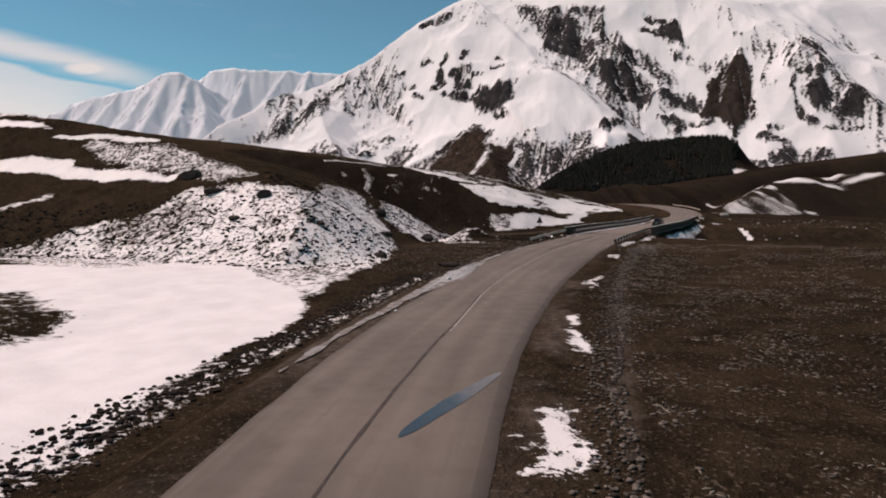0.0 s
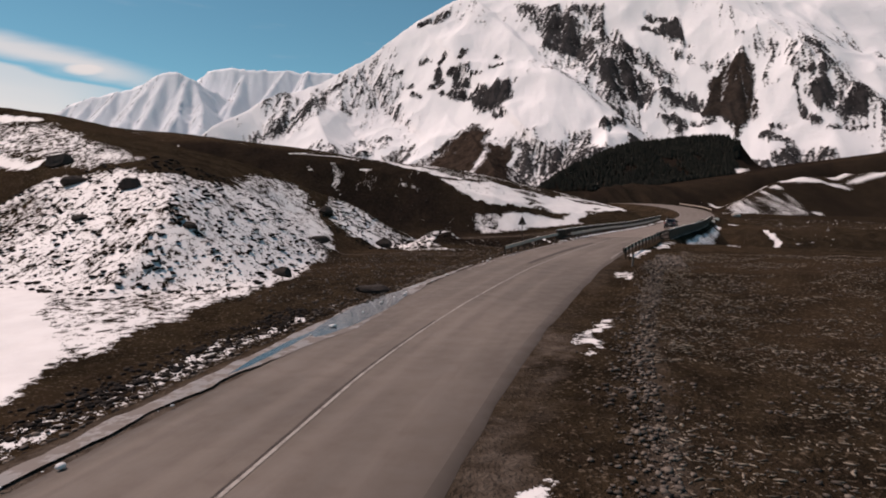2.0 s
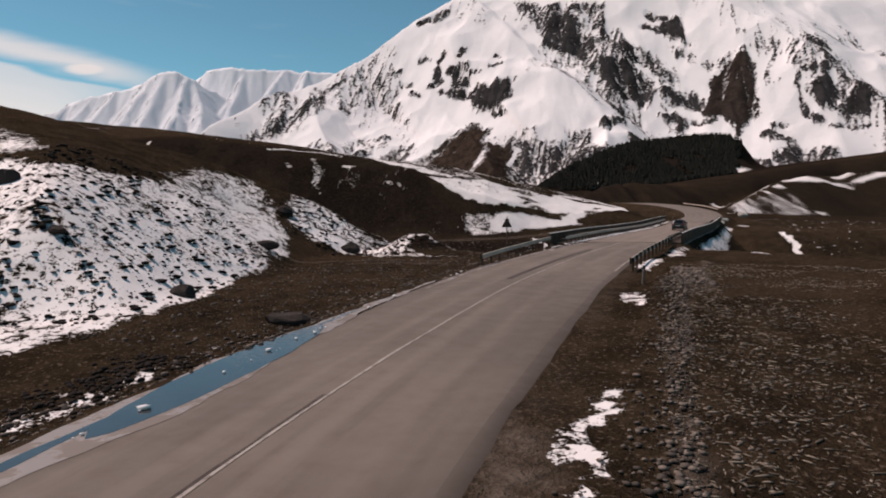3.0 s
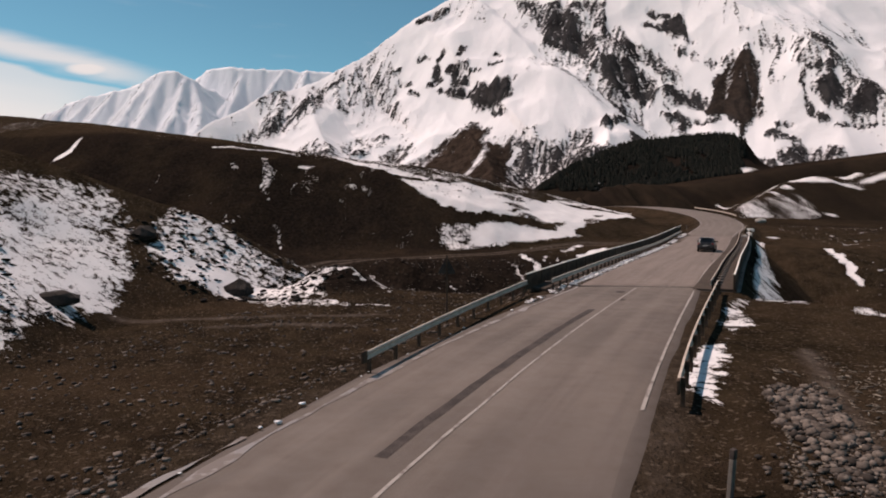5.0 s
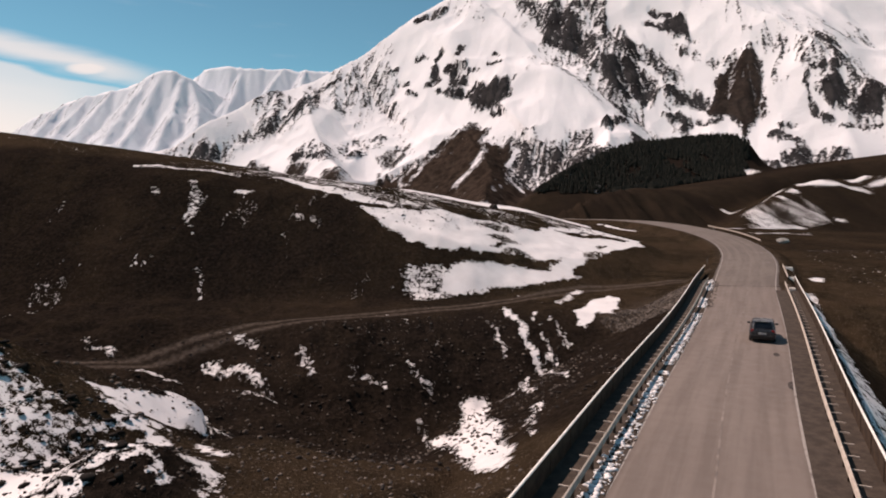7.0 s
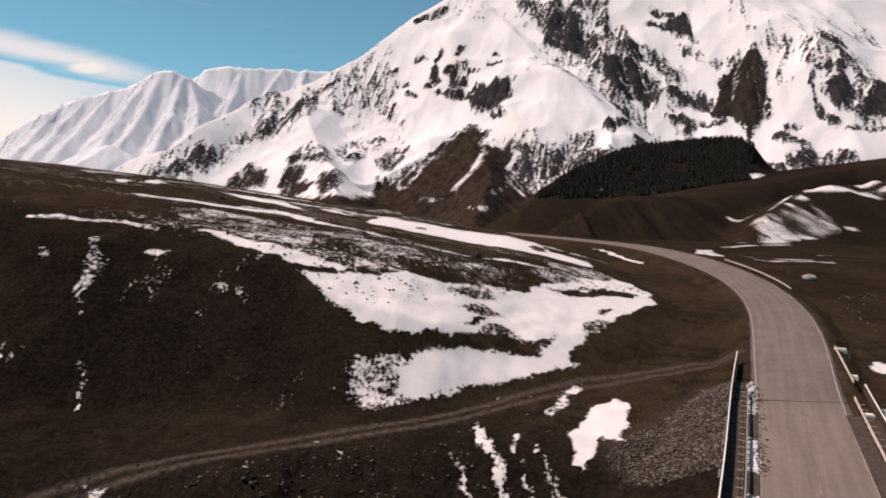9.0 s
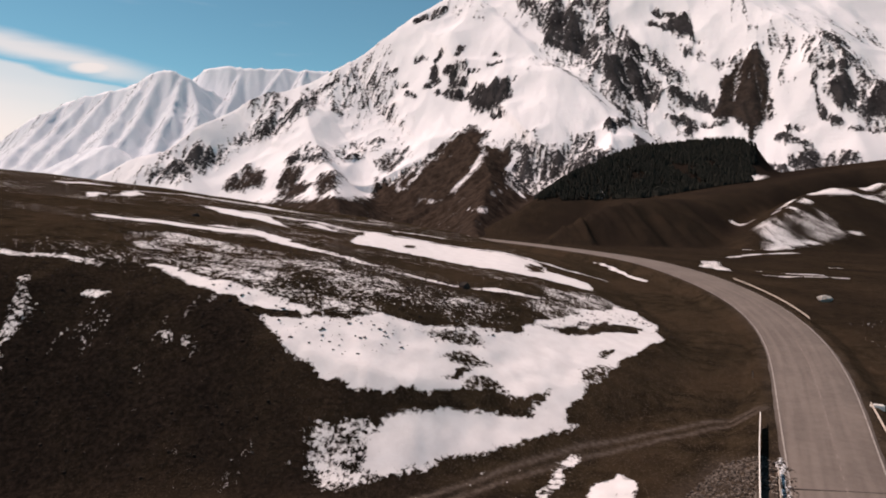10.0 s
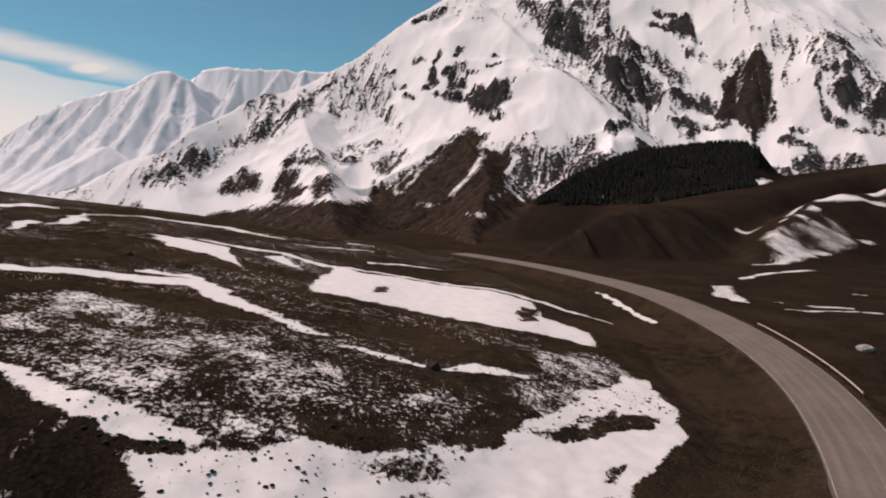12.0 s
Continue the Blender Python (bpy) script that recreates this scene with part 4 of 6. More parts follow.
def build_ground():
    xs = axis(-2600, -62, 112, 2600, 0.5, 1.042, 40)
    ys = axis(-500, 5, 300, 4900, 0.5, 1.02, 40)
    gx, gy = np.meshgrid(xs, ys)
    z = ground_height(gx, gy)
    dy, dx = np.gradient(z, ys, xs)
    # darker earth: steep slopes, gully, mound, hollow, right of the road, wood floor
    dark_share = ease(np.hypot(dx, dy) + 0.15 * fbm(gx, gy, 6, 3, 43), 0.5, 0.8) * ease(gy, 112, 122) * (1 - ease(gx, 16, 28)) * (0.75 + 0.6 * fbm(gx, gy, 8, 4, 79))
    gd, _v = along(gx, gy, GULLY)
    dark_share = np.maximum(dark_share, ease(np.exp(-((gx - 5) / 3.8) ** 2 - ((gy - 99.2) / 3.6) ** 2), 0.25, 0.6))
    dark_share = np.maximum(dark_share, (1 - ease(gd + 5 * fbm(gx, gy, 8, 3, 45), 14, 24)) * ease(gy, 100, 110) * (1 - ease(gx, 46, 58)) * (0.9 + 0.5 * fbm(gx, gy, 5, 3, 67)))
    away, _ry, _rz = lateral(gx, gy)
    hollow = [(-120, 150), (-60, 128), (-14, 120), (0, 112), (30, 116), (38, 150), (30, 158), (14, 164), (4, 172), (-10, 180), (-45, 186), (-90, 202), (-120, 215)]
    dark_share = np.maximum(dark_share, (0.86 + 0.7 * fbm(gx, gy, 8, 4, 79)) * ease(inside(gx, gy, hollow), -3, 3))
    dark_share = np.maximum(dark_share, (0.5 + 0.5 * fbm(gx, gy, 14, 4, 77)) * ease(gy, 150, 230) * ease(away, 7, 15))
    dark_share = np.maximum(dark_share, (0.6 + 0.5 * fbm(gx, 0.5 * gy, 40, 3, 73)) * ease(gy, 260, 420) * ease(gx, 90, 130))
    dark_share = np.maximum(dark_share, ease(z, 30, 50) * (1 - ease(along(gx, gy, [(135, 1030, 0), (235, 1110, 0), (370, 1190, 0), (552, 1205, 0)])[0], 120, 190)))
    ob = sheet("ground", xs, ys, z, EARTH, {"snow": snow_cover(gx, gy), "track": track_cover(gx, gy), "dark_share": np.clip(dark_share, 0, 1)})
    tagged(ob, "dark brown stony moorland with patches of melting snow", "ground", kind="structure")


build_ground()


# ---- mountains: outlines of bare rock seen in elevation, as (x, z) ----
FLANK = [(-653, 93), (-632, 116), (-598, 123), (-576, 146), (-564, 164), (-547, 172), (-499, 172), (-481, 188), (-460, 205), (-447, 241), (-428, 249), (-389, 266), (-367, 292), (-352, 325), (-335, 346), (-307, 368), (-270, 391), (-243, 419), (-221, 433), (-226, 404), (-253, 381), (-280, 358), (-321, 322), (-323, 272), (-353, 247), (-378, 228), (-398, 200), (-444, 194), (-471, 178), (-494, 155), (-498, 126), (-516, 111), (-548, 110), (-550, 89), (-594, 83), (-631, 83)]
FLANK_FOOT = [(-562, 160), (-540, 171), (-511, 151), (-504, 126), (-523, 114), (-546, 125)]
FLANK_MIDDLE = [(-443, 202), (-425, 241), (-386, 256), (-372, 232), (-396, 192)]
FLANK_TOP = [(-389, 266), (-367, 292), (-326, 342), (-304, 354), (-316, 306), (-356, 256)]
GREY_SLAB = [(-291, 296), (-259, 324), (-224, 336), (-205, 308), (-223, 280), (-251, 279)]
SCREE_WEST = [(-462, 71), (-458, 91), (-439, 112), (-418, 128), (-396, 111), (-373, 90), (-369, 70), (-398, 60), (-440, 63)]
SCREE_NOTCH = [(-342, 63), (-338, 95), (-324, 115), (-279, 110), (-285, 81), (-258, 67), (-261, 49), (-295, 41), (-326, 44)]
SCREE_MIDDLE = [(-242, 67), (-232, 92), (-204, 96), (-190, 84), (-182, 65), (-194, 52), (-221, 48)]
SCREE_RIB = [(-135, 122), (-115, 136), (-90, 155), (-71, 170), (-57, 169), (-69, 144), (-87, 124), (-98, 110), (-132, 108)]
SCREE_EAST = [(-133, 10), (-133, 60), (-126, 94), (-83, 80), (-60, 103), (-22, 129), (3, 149), (42, 182), (62, 200), (88, 211), (118, 193), (104, 163), (127, 152), (150, 152), (167, 134), (165, 115), (143, 70), (164, 53), (178, 29), (142, -4), (-108, -14)]
DUSTING = [(-345, 118), (-338, 160), (-300, 178), (-255, 172), (-215, 188), (-150, 200), (-105, 190), (-120, 150), (-180, 128), (-240, 112)]
CRAG = [(92, 305), (106, 326), (139, 321), (153, 336), (186, 337), (178, 317), (167, 277), (142, 258), (116, 246), (96, 241), (90, 265), (84, 290)]
CLIFF = [(220, 631), (231, 590), (217, 559), (251, 564), (269, 530), (279, 496), (287, 454), (311, 424), (343, 409), (366, 396), (381, 345), (398, 328), (413, 311), (420, 288), (440, 265), (466, 267), (474, 246), (487, 249), (503, 266), (519, 285), (543, 306), (563, 336), (566, 362), (547, 388), (526, 413), (505, 432), (483, 445), (478, 475), (468, 495), (451, 515), (450, 553), (462, 581)]
CLIFF_WEST = [(279, 496), (314, 543), (353, 559), (370, 535), (382, 475), (392, 425), (398, 395), (372, 393), (343, 409), (311, 424), (287, 454)]
CLIFF_EAST = [(394, 378), (432, 402), (462, 391), (492, 380), (508, 339), (519, 307), (519, 285), (491, 267), (466, 267), (440, 265), (420, 288), (402, 320)]
CLIFF_HIGH = [(448, 468), (473, 485), (470, 446), (505, 432), (510, 404), (468, 390), (441, 411)]
UPPER_CRAG = [(558, 464), (572, 491), (596, 504), (621, 508), (633, 483), (634, 453), (639, 426), (632, 419), (615, 440), (596, 435), (581, 450)]
DUSTED_SLAB = [(586, 419), (622, 404), (640, 368), (632, 358), (609, 373), (592, 393)]
LOWER_CRAG = [(537, 306), (555, 306), (567, 283), (590, 288), (607, 272), (616, 249), (595, 230), (572, 239), (547, 248), (534, 270)]
PYRAMID = [(734, 369), (734, 338), (720, 288), (715, 247), (707, 214), (689, 193), (668, 177), (656, 158), (641, 159), (651, 178), (646, 196), (642, 213), (620, 211), (600, 215), (597, 229), (615, 245), (628, 270), (644, 306), (668, 333), (691, 360), (714, 372)]
PYRAMID_TOP = [(642, 352), (664, 374), (690, 377), (726, 394), (750, 406), (729, 370), (686, 361), (652, 335)]
FOOT_CRAG = [(517, 223), (546, 222), (563, 204), (563, 184), (547, 168), (530, 169), (541, 192), (524, 206)]
EAST_CRAG = [(808, 274), (831, 299), (849, 298), (855, 277), (861, 258), (851, 246), (832, 239), (830, 214), (814, 215), (808, 235), (805, 248)]
EAST_BUTTRESS = [(834, 213), (854, 243), (877, 267), (903, 272), (904, 254), (876, 198), (848, 200)]
EAST_SLAB = [(736, 315), (759, 329), (770, 301), (750, 263), (742, 278)]
EAST_FOOT = [(691, 124), (721, 136), (748, 135), (771, 137), (780, 126), (783, 109), (781, 95), (762, 104), (728, 95), (683, 96), (682, 113)]
NOSE = [(167, 134), (191, 152), (211, 148), (229, 156), (256, 146), (275, 161), (280, 185), (301, 174), (335, 174), (337, 146), (335, 110), (296, 87), (246, 70), (213, 52), (218, 54), (178, 29), (164, 53), (143, 70), (158, 102)]
NOSE_EAST = [(283, 185), (301, 174), (336, 176), (337, 146), (331, 116), (301, 110), (294, 142), (281, 161)]
NOSE_WEST = [(190, 146), (212, 144), (226, 131), (250, 112), (263, 99), (240, 95), (214, 108), (200, 127)]
NOSE_TOOTH = [(390, 135), (416, 167), (436, 160), (444, 150), (412, 133)]
OUTCROPS = [(-48, 427, -36, 437, 8), (-1, 418, 17, 445, 8), (-4, 399, 0, 345, 9), (32, 372, 41, 389, 9), (48, 353, 66, 392, 13), (56, 432, 75, 452, 8), (48, 339, 75, 340, 13), (36, 311, 85, 298, 12), (8, 314, 29, 307, 6), (-66, 323, -51, 315, 6), (94, 372, 108, 370, 7), (141, 385, 159, 393, 7), (152, 420, 162, 419, 5), (-20, 343, -6, 338, 6), (134, 235, 158, 239, 7), (-58, 574, -45, 588, 10), (-17, 591, 13, 604, 15), (562, 534, 568, 524, 9), (580, 524, 598, 515, 9), (546, 494, 561, 473, 8)]
OUTCROPS_LOW = [(-329, 128, -259, 136, 9), (-207, 132, -170, 140, 5), (-164, 173, -124, 184, 8), (-108, 356, -76, 349, 5), (-126, 394, -110, 396, 5), (371, 188, 410, 202, 9), (421, 243, 422, 191, 4), (577, 200, 616, 200, 5), (796, 304, 785, 277, 4), (785, 277, 782, 241, 4), (782, 241, 778, 200, 5), (778, 200, 788, 184, 7), (696, 169, 727, 151, 7), (707, 186, 740, 183, 4), (802, 173, 867, 174, 4), (637, 100, 673, 94, 5), (809, 316, 857, 319, 6), (847, 392, 869, 376, 10), (384, 294, 394, 281, 6)]
SNOW_RUNS = [(109, 148, 91, 109, 6), (91, 109, 71, 86, 7), (71, 86, 40, 54, 8), (40, 54, 28, 43, 6), (-97, 81, -62, 69, 5), (-54, 79, -33, 105, 4), (-23, 41, 39, 42, 3), (-40, 108, 23, 151, 4), (29, 159, 61, 188, 4), (70, 19, 92, 16, 3), (108, 50, 135, 63, 3), (-154, 57, -139, 111, 9), (391, 552, 421, 467, 13), (421, 467, 426, 387, 12), (503, 372, 543, 306, 7), (158, 102, 178, 128, 4)]


def bare_rock(x, z, outcrops, spread=1.0):
    r = np.zeros(np.shape(x))
    for x0, z0, x1, z1, w in outcrops:
        d, _v = along(x, z, [(x0, z0, 0), (x1 + 0.5, z1 + 0.5, 0)])
        r = np.maximum(r, 1 - ease(d / (w * spread), 0.45, 1.55))
    return r


def build_mountain():
    xs, ys = axis(-1500, -700, 960, 2700, 4.4, 1.1, 30), axis(800, 860, 2060, 2920, 4.4, 1.1, 30)
    gx, gy = np.meshgrid(xs, ys)
    z0 = mountain_height(gx, gy)
    wx, wz = gx + 13 * fbm(gx, gy, 42, 4, 91), z0 + 13 * fbm(gx, gy, 42, 4, 95)
    # thin snow lets the ground show on the lower slopes
    rock = 0.06 + 0.36 * ease(fbm(gx + 0.5 * gy, 0.5 * gy, 110, 5, 111), -0.05, 0.5) * (1 - 0.7 * ease(z0, 300, 520))
    for outline, amount, soft in ((FLANK, 0.62, 18), (FLANK_FOOT, 0.72, 14), (FLANK_MIDDLE, 0.64, 14), (FLANK_TOP, 0.66, 14), (GREY_SLAB, 0.48, 16), (CRAG, 1.08, 14), (CLIFF, 0.66, 18), (CLIFF_WEST, 1.0, 14), (CLIFF_EAST, 0.98, 14), (CLIFF_HIGH, 0.86, 14),
                                  (UPPER_CRAG, 0.95, 12), (DUSTED_SLAB, 0.46, 14), (LOWER_CRAG, 0.85, 14), (PYRAMID, 1.0, 8), (PYRAMID_TOP, 0.52, 12), (FOOT_CRAG, 0.9, 12), (EAST_CRAG, 1.05, 12), (EAST_BUTTRESS, 1.05, 12), (EAST_SLAB, 0.42, 16), (EAST_FOOT, 0.64, 14),
                                  (NOSE, 0.58, 16), (NOSE_EAST, 0.68, 14), (NOSE_WEST, 0.66, 14), (NOSE_TOOTH, 0.95, 10)):
        rock = np.maximum(rock, amount * ease(inside(wx, wz, outline), -soft, soft))
    rock = np.maximum(rock, 0.85 * bare_rock(wx, wz, OUTCROPS, 1.15))
    rock = np.maximum(rock, 0.66 * bare_rock(wx, wz, OUTCROPS_LOW, 1.25))
    # a thin grey dusting below the flank and above the scree
    dust = 0.30 + 0.22 * fbm(gx, 0.5 * gy, 34, 4, 117)
    rock = np.maximum(rock, dust * ease(inside(wx, wz, FLANK), -34, 4))
    rock = np.maximum(rock, dust * ease(inside(wx, wz, DUSTING), -14, 22))
    scree = np.zeros(gx.shape)
    for outline, amount in ((SCREE_WEST, 0.85), (SCREE_NOTCH, 0.85), (SCREE_MIDDLE, 0.8), (SCREE_RIB, 0.75), (SCREE_EAST, 1.0)):
        scree = np.maximum(scree, amount * ease(inside(wx, wz, outline), -16, 12))
    line = np.interp(gx, [-520, -380, -220, 150], [4, 18, 38, 32])
    low = 1 - ease(z0 + 18 * fbm(gx, gy, 110, 5, 97) + 8 * fbm(gx, gy, 24, 3, 113), line, line + 26)
    brown = np.maximum(np.maximum(scree, low), 0.75 * ease(inside(wx, wz, PYRAMID), -4, 10))
    rock = np.maximum(rock, np.maximum(0.95 * scree, 0.9 * low))
    rock = rock - 0.62 * bare_rock(wx, wz, SNOW_RUNS, 1.2) * (0.7 + 0.8 * fbm(gx, gy, 40, 3, 109))
    strength = (0.10 + 0.55 * ease(rock, 0.1, 0.6)) * (1 - 0.45 * np.maximum(scree, low))
    z, ribs = erode(gx, gy, z0, xs, ys, ((170, 13, 0.15, 141), (80, 8, 0.35, 151), (38, 4.5, 0.5, 161), (18, 2.2, 0.6, 171)), strength)
    ribs = ribs + 0.6 * fbm(gx, gy, 30, 4, 103)
    z = z + 4 * strength * fbm(gx, gy, 60, 4, 67, True) * ease(z, 20, 120)
    dy, dx = np.gradient(z, ys, xs)
    rock = rock + 0.05 * ease(np.hypot(dx, dy) + 0.25 * fbm(gx, gy, 90, 4, 99), 0.85, 1.35)
    rock = rock + 0.50 * ribs * ease(rock, 0.05, 0.35) * (1 - 0.6 * np.maximum(scree, low))
    ob = sheet("mountain", xs, ys, z, MOUNTAIN, {"rock": rock, "scree": brown})
    tagged(ob, "steep snow-covered mountain with dark rock bands", "mountain", kind="structure")


build_mountain()


def build_distant_range():
    xs, ys = np.arange(-3300, 200, 12.0), np.arange(2500, 4500, 12.0)
    gx, gy = np.meshgrid(xs, ys)
    wx = gx + 8 * fbm(gx, gy, 200, 3, 81)
    z = ridge_height(wx, gy, [
        ([(-3124, 4000, 264), (-2912, 4000, 351), (-2699, 4000, 436), (-2508, 3980, 560), (-2327, 3970, 637), (-2147, 3960, 702), (-1970, 3950, 731), (-1845, 3940, 759), (-1747, 3930, 814), (-1662, 3930, 853), (-1587, 3935, 841), (-1509, 3950, 808), (-1464, 3980, 766), (-1396, 4010, 752), (-1308, 4000, 682), (-1194, 3960, 574)], 1.35),
        ([(-1648, 4250, 826), (-1528, 4230, 918), (-1382, 4230, 940), (-1291, 4230, 933), (-1024, 4250, 926), (-700, 4280, 914), (-297, 4300, 918), (73, 4300, 907)], 1.5),
        ([(-1539, 3940, 819), (-1527, 3800, 690), (-1492, 3620, 535), (-1467, 3350, 324)], 0.85),
        ([(-1737, 3930, 814), (-1772, 3650, 555), (-1758, 3300, 291)], 0.75),
        ([(-1970, 3950, 731), (-2010, 3650, 477), (-1987, 3300, 249)], 0.7),
        ([(-2289, 3965, 649), (-2297, 3650, 415), (-2216, 3300, 235)], 0.7),
        ([(-2130, 3960, 690), (-2150, 3650, 450), (-2100, 3300, 240)], 0.7),
        ([(-1662, 3930, 850), (-1663, 3620, 535), (-1644, 3300, 291)], 0.75),
        ([(-1308, 4000, 682), (-1341, 3800, 528), (-1354, 3500, 368)], 0.8),
        ([(-1509, 3950, 808), (-1410, 3800, 642), (-1330, 3560, 465)], 0.85),
        ([(-1273, 4230, 925), (-1281, 4080, 758), (-1292, 3900, 592)], 0.9),
        ([(-1024, 4250, 926), (-1058, 4100, 796), (-1104, 3950, 650)], 0.9),
        ([(-878, 4250, 915), (-881, 4100, 796), (-883, 3950, 683)], 0.9),
        ([(-1800, 3260, 290), (-1729, 3250, 323), (-1590, 3200, 332), (-1490, 3150, 278), (-1408, 3100, 208)], 0.6),
    ], 6)
    z, ribs = erode(gx, gy, z, xs, ys, ((230, 9, 0.5, 181), (90, 5, 0.6, 183), (40, 2.5, 0.6, 185)))
    z = z + 3 * fbm(gx, gy, 120, 4, 87)
    # side shading painted in: the rock mask darkens slopes that rise towards +x
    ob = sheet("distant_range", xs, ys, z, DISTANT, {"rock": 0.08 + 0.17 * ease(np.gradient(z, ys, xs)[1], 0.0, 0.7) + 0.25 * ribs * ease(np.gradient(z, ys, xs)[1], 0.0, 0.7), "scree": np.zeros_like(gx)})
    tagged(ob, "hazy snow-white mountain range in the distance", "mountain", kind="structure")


build_distant_range()


# ---- scattered stuff ----


def pebble_shapes(seed):
    """Four rough twenty-sided stones of about unit size."""
    rng = np.random.default_rng(seed)
    bm = bmesh.new()
    bmesh.ops.create_icosphere(bm, subdivisions=1, radius=1.0)
    co = np.array([v.co[:] for v in bm.verts])
    tris = np.array([[v.index for v in f.verts] for f in bm.faces])
    bm.free()
    return [co * (0.72 + 0.5 * rng.random((len(co), 1))) for _ in range(4)], tris


def scatter(name, label, category, places, sizes, flat, mat, seed, sink=0.25, slender=1.0):
    """Many small lumps in one mesh, each turned at random and half sunk in the ground."""
    rng = np.random.default_rng(seed)
    shapes, tris = pebble_shapes(seed)
    n, k = len(places), len(shapes[0])
    which = rng.integers(0, 4, n)
    base = np.array(shapes)[which]
    turn = rng.random(n) * 2 * np.pi
    c, s = np.cos(turn)[:, None], np.sin(turn)[:, None]
    stretch = 0.7 + 0.6 * rng.random((n, 2))
    px, py = base[:, :, 0] * stretch[:, :1] * slender, base[:, :, 1] * stretch[:, 1:] / slender
    size = np.asarray(sizes)[:, None]
    x = places[:, :1] + size * (px * c - py * s)
    y = places[:, 1:2] + size * (px * s + py * c)
    z = places[:, 2:3] + size * flat * (base[:, :, 2] + 1 - 2 * sink)
    co = np.stack([x, y, z], 2).reshape(-1, 3)
    faces = (tris[None] + (np.arange(n) * k)[:, None, None]).reshape(-1, 3)
    me = bpy.data.meshes.new(name)
    me.vertices.add(len(co))
    me.vertices.foreach_set("co", co.astype(np.float32).ravel())
    me.loops.add(faces.size)
    me.loops.foreach_set("vertex_index", faces.astype(np.int32).ravel())
    me.polygons.add(len(faces))
    me.polygons.foreach_set("loop_start", np.arange(0, faces.size, 3, dtype=np.int32))
    me.update(calc_edges=True)
    me.materials.append(mat)
    return tagged(new(name, me), label, category, kind="stuff")


def along_road(n, y0, y1, o0, o1, seed, power=1.0):
    """Random places beside the road: y from y0 to y1, offset from o0 to o1."""
    rng = np.random.default_rng(seed)
    y = y0 + (y1 - y0) * rng.random(n)
    off = o0 + (o1 - o0) * rng.random(n) ** power
    cx, cz, nx, ny = road_frame(y)
    x, yy = cx + nx * off, y + ny * off
    return np.stack([x, yy, ground_height(x, yy)], 1)


def in_area(n, outline, seed):
    rng = np.random.default_rng(seed)
    lo, hi = np.min(outline, 0), np.max(outline, 0)
    p = lo + (hi - lo) * rng.random((n * 4, 2))
    p = p[inside(p[:, 0], p[:, 1], outline) > 0][:n]
    return np.column_stack([p, ground_height(p[:, 0], p[:, 1])])


def island_material(name, dark, light, rough):
    m, nt, b = material(name)
    geo = nt.nodes.new("ShaderNodeNewGeometry")
    col = mix(nt, geo.outputs["Random Per Island"], dark, light)
    col = mix(nt, ramp(nt, noise_node(nt, 14, 4), 0.4, 0.7, 0, 0.5), col, dark)
    nt.links.new(col, b.inputs["Base Color"])
    b.inputs["Roughness"].default_value = rough
    b.inputs["Specular IOR Level"].default_value = 0.2
    return m


STONE = island_material("grey_brown_stone", (0.024, 0.018, 0.0148), (0.19, 0.152, 0.128), 0.9)
CLOD = island_material("dark_turf", (0.008, 0.006, 0.005), (0.024, 0.0165, 0.0125), 1.0)
HEATHER = island_material("dark_heather", (0.012, 0.009, 0.0074), (0.036, 0.0245, 0.0185), 1.0)
STRAW = island_material("dead_grass", (0.05, 0.040, 0.031), (0.27, 0.22, 0.175), 0.95)
SNOW = island_material("dirty_snow", (0.55, 0.53, 0.53), (0.86, 0.84, 0.84), 0.7)
PINE = island_material("dark_pine", (0.008, 0.009, 0.007), (0.026, 0.025, 0.019), 1.0)


def lumps(n, lo, hi, seed, power=2.6):
    return lo + (hi - lo) * np.random.default_rng(seed).random(n) ** power


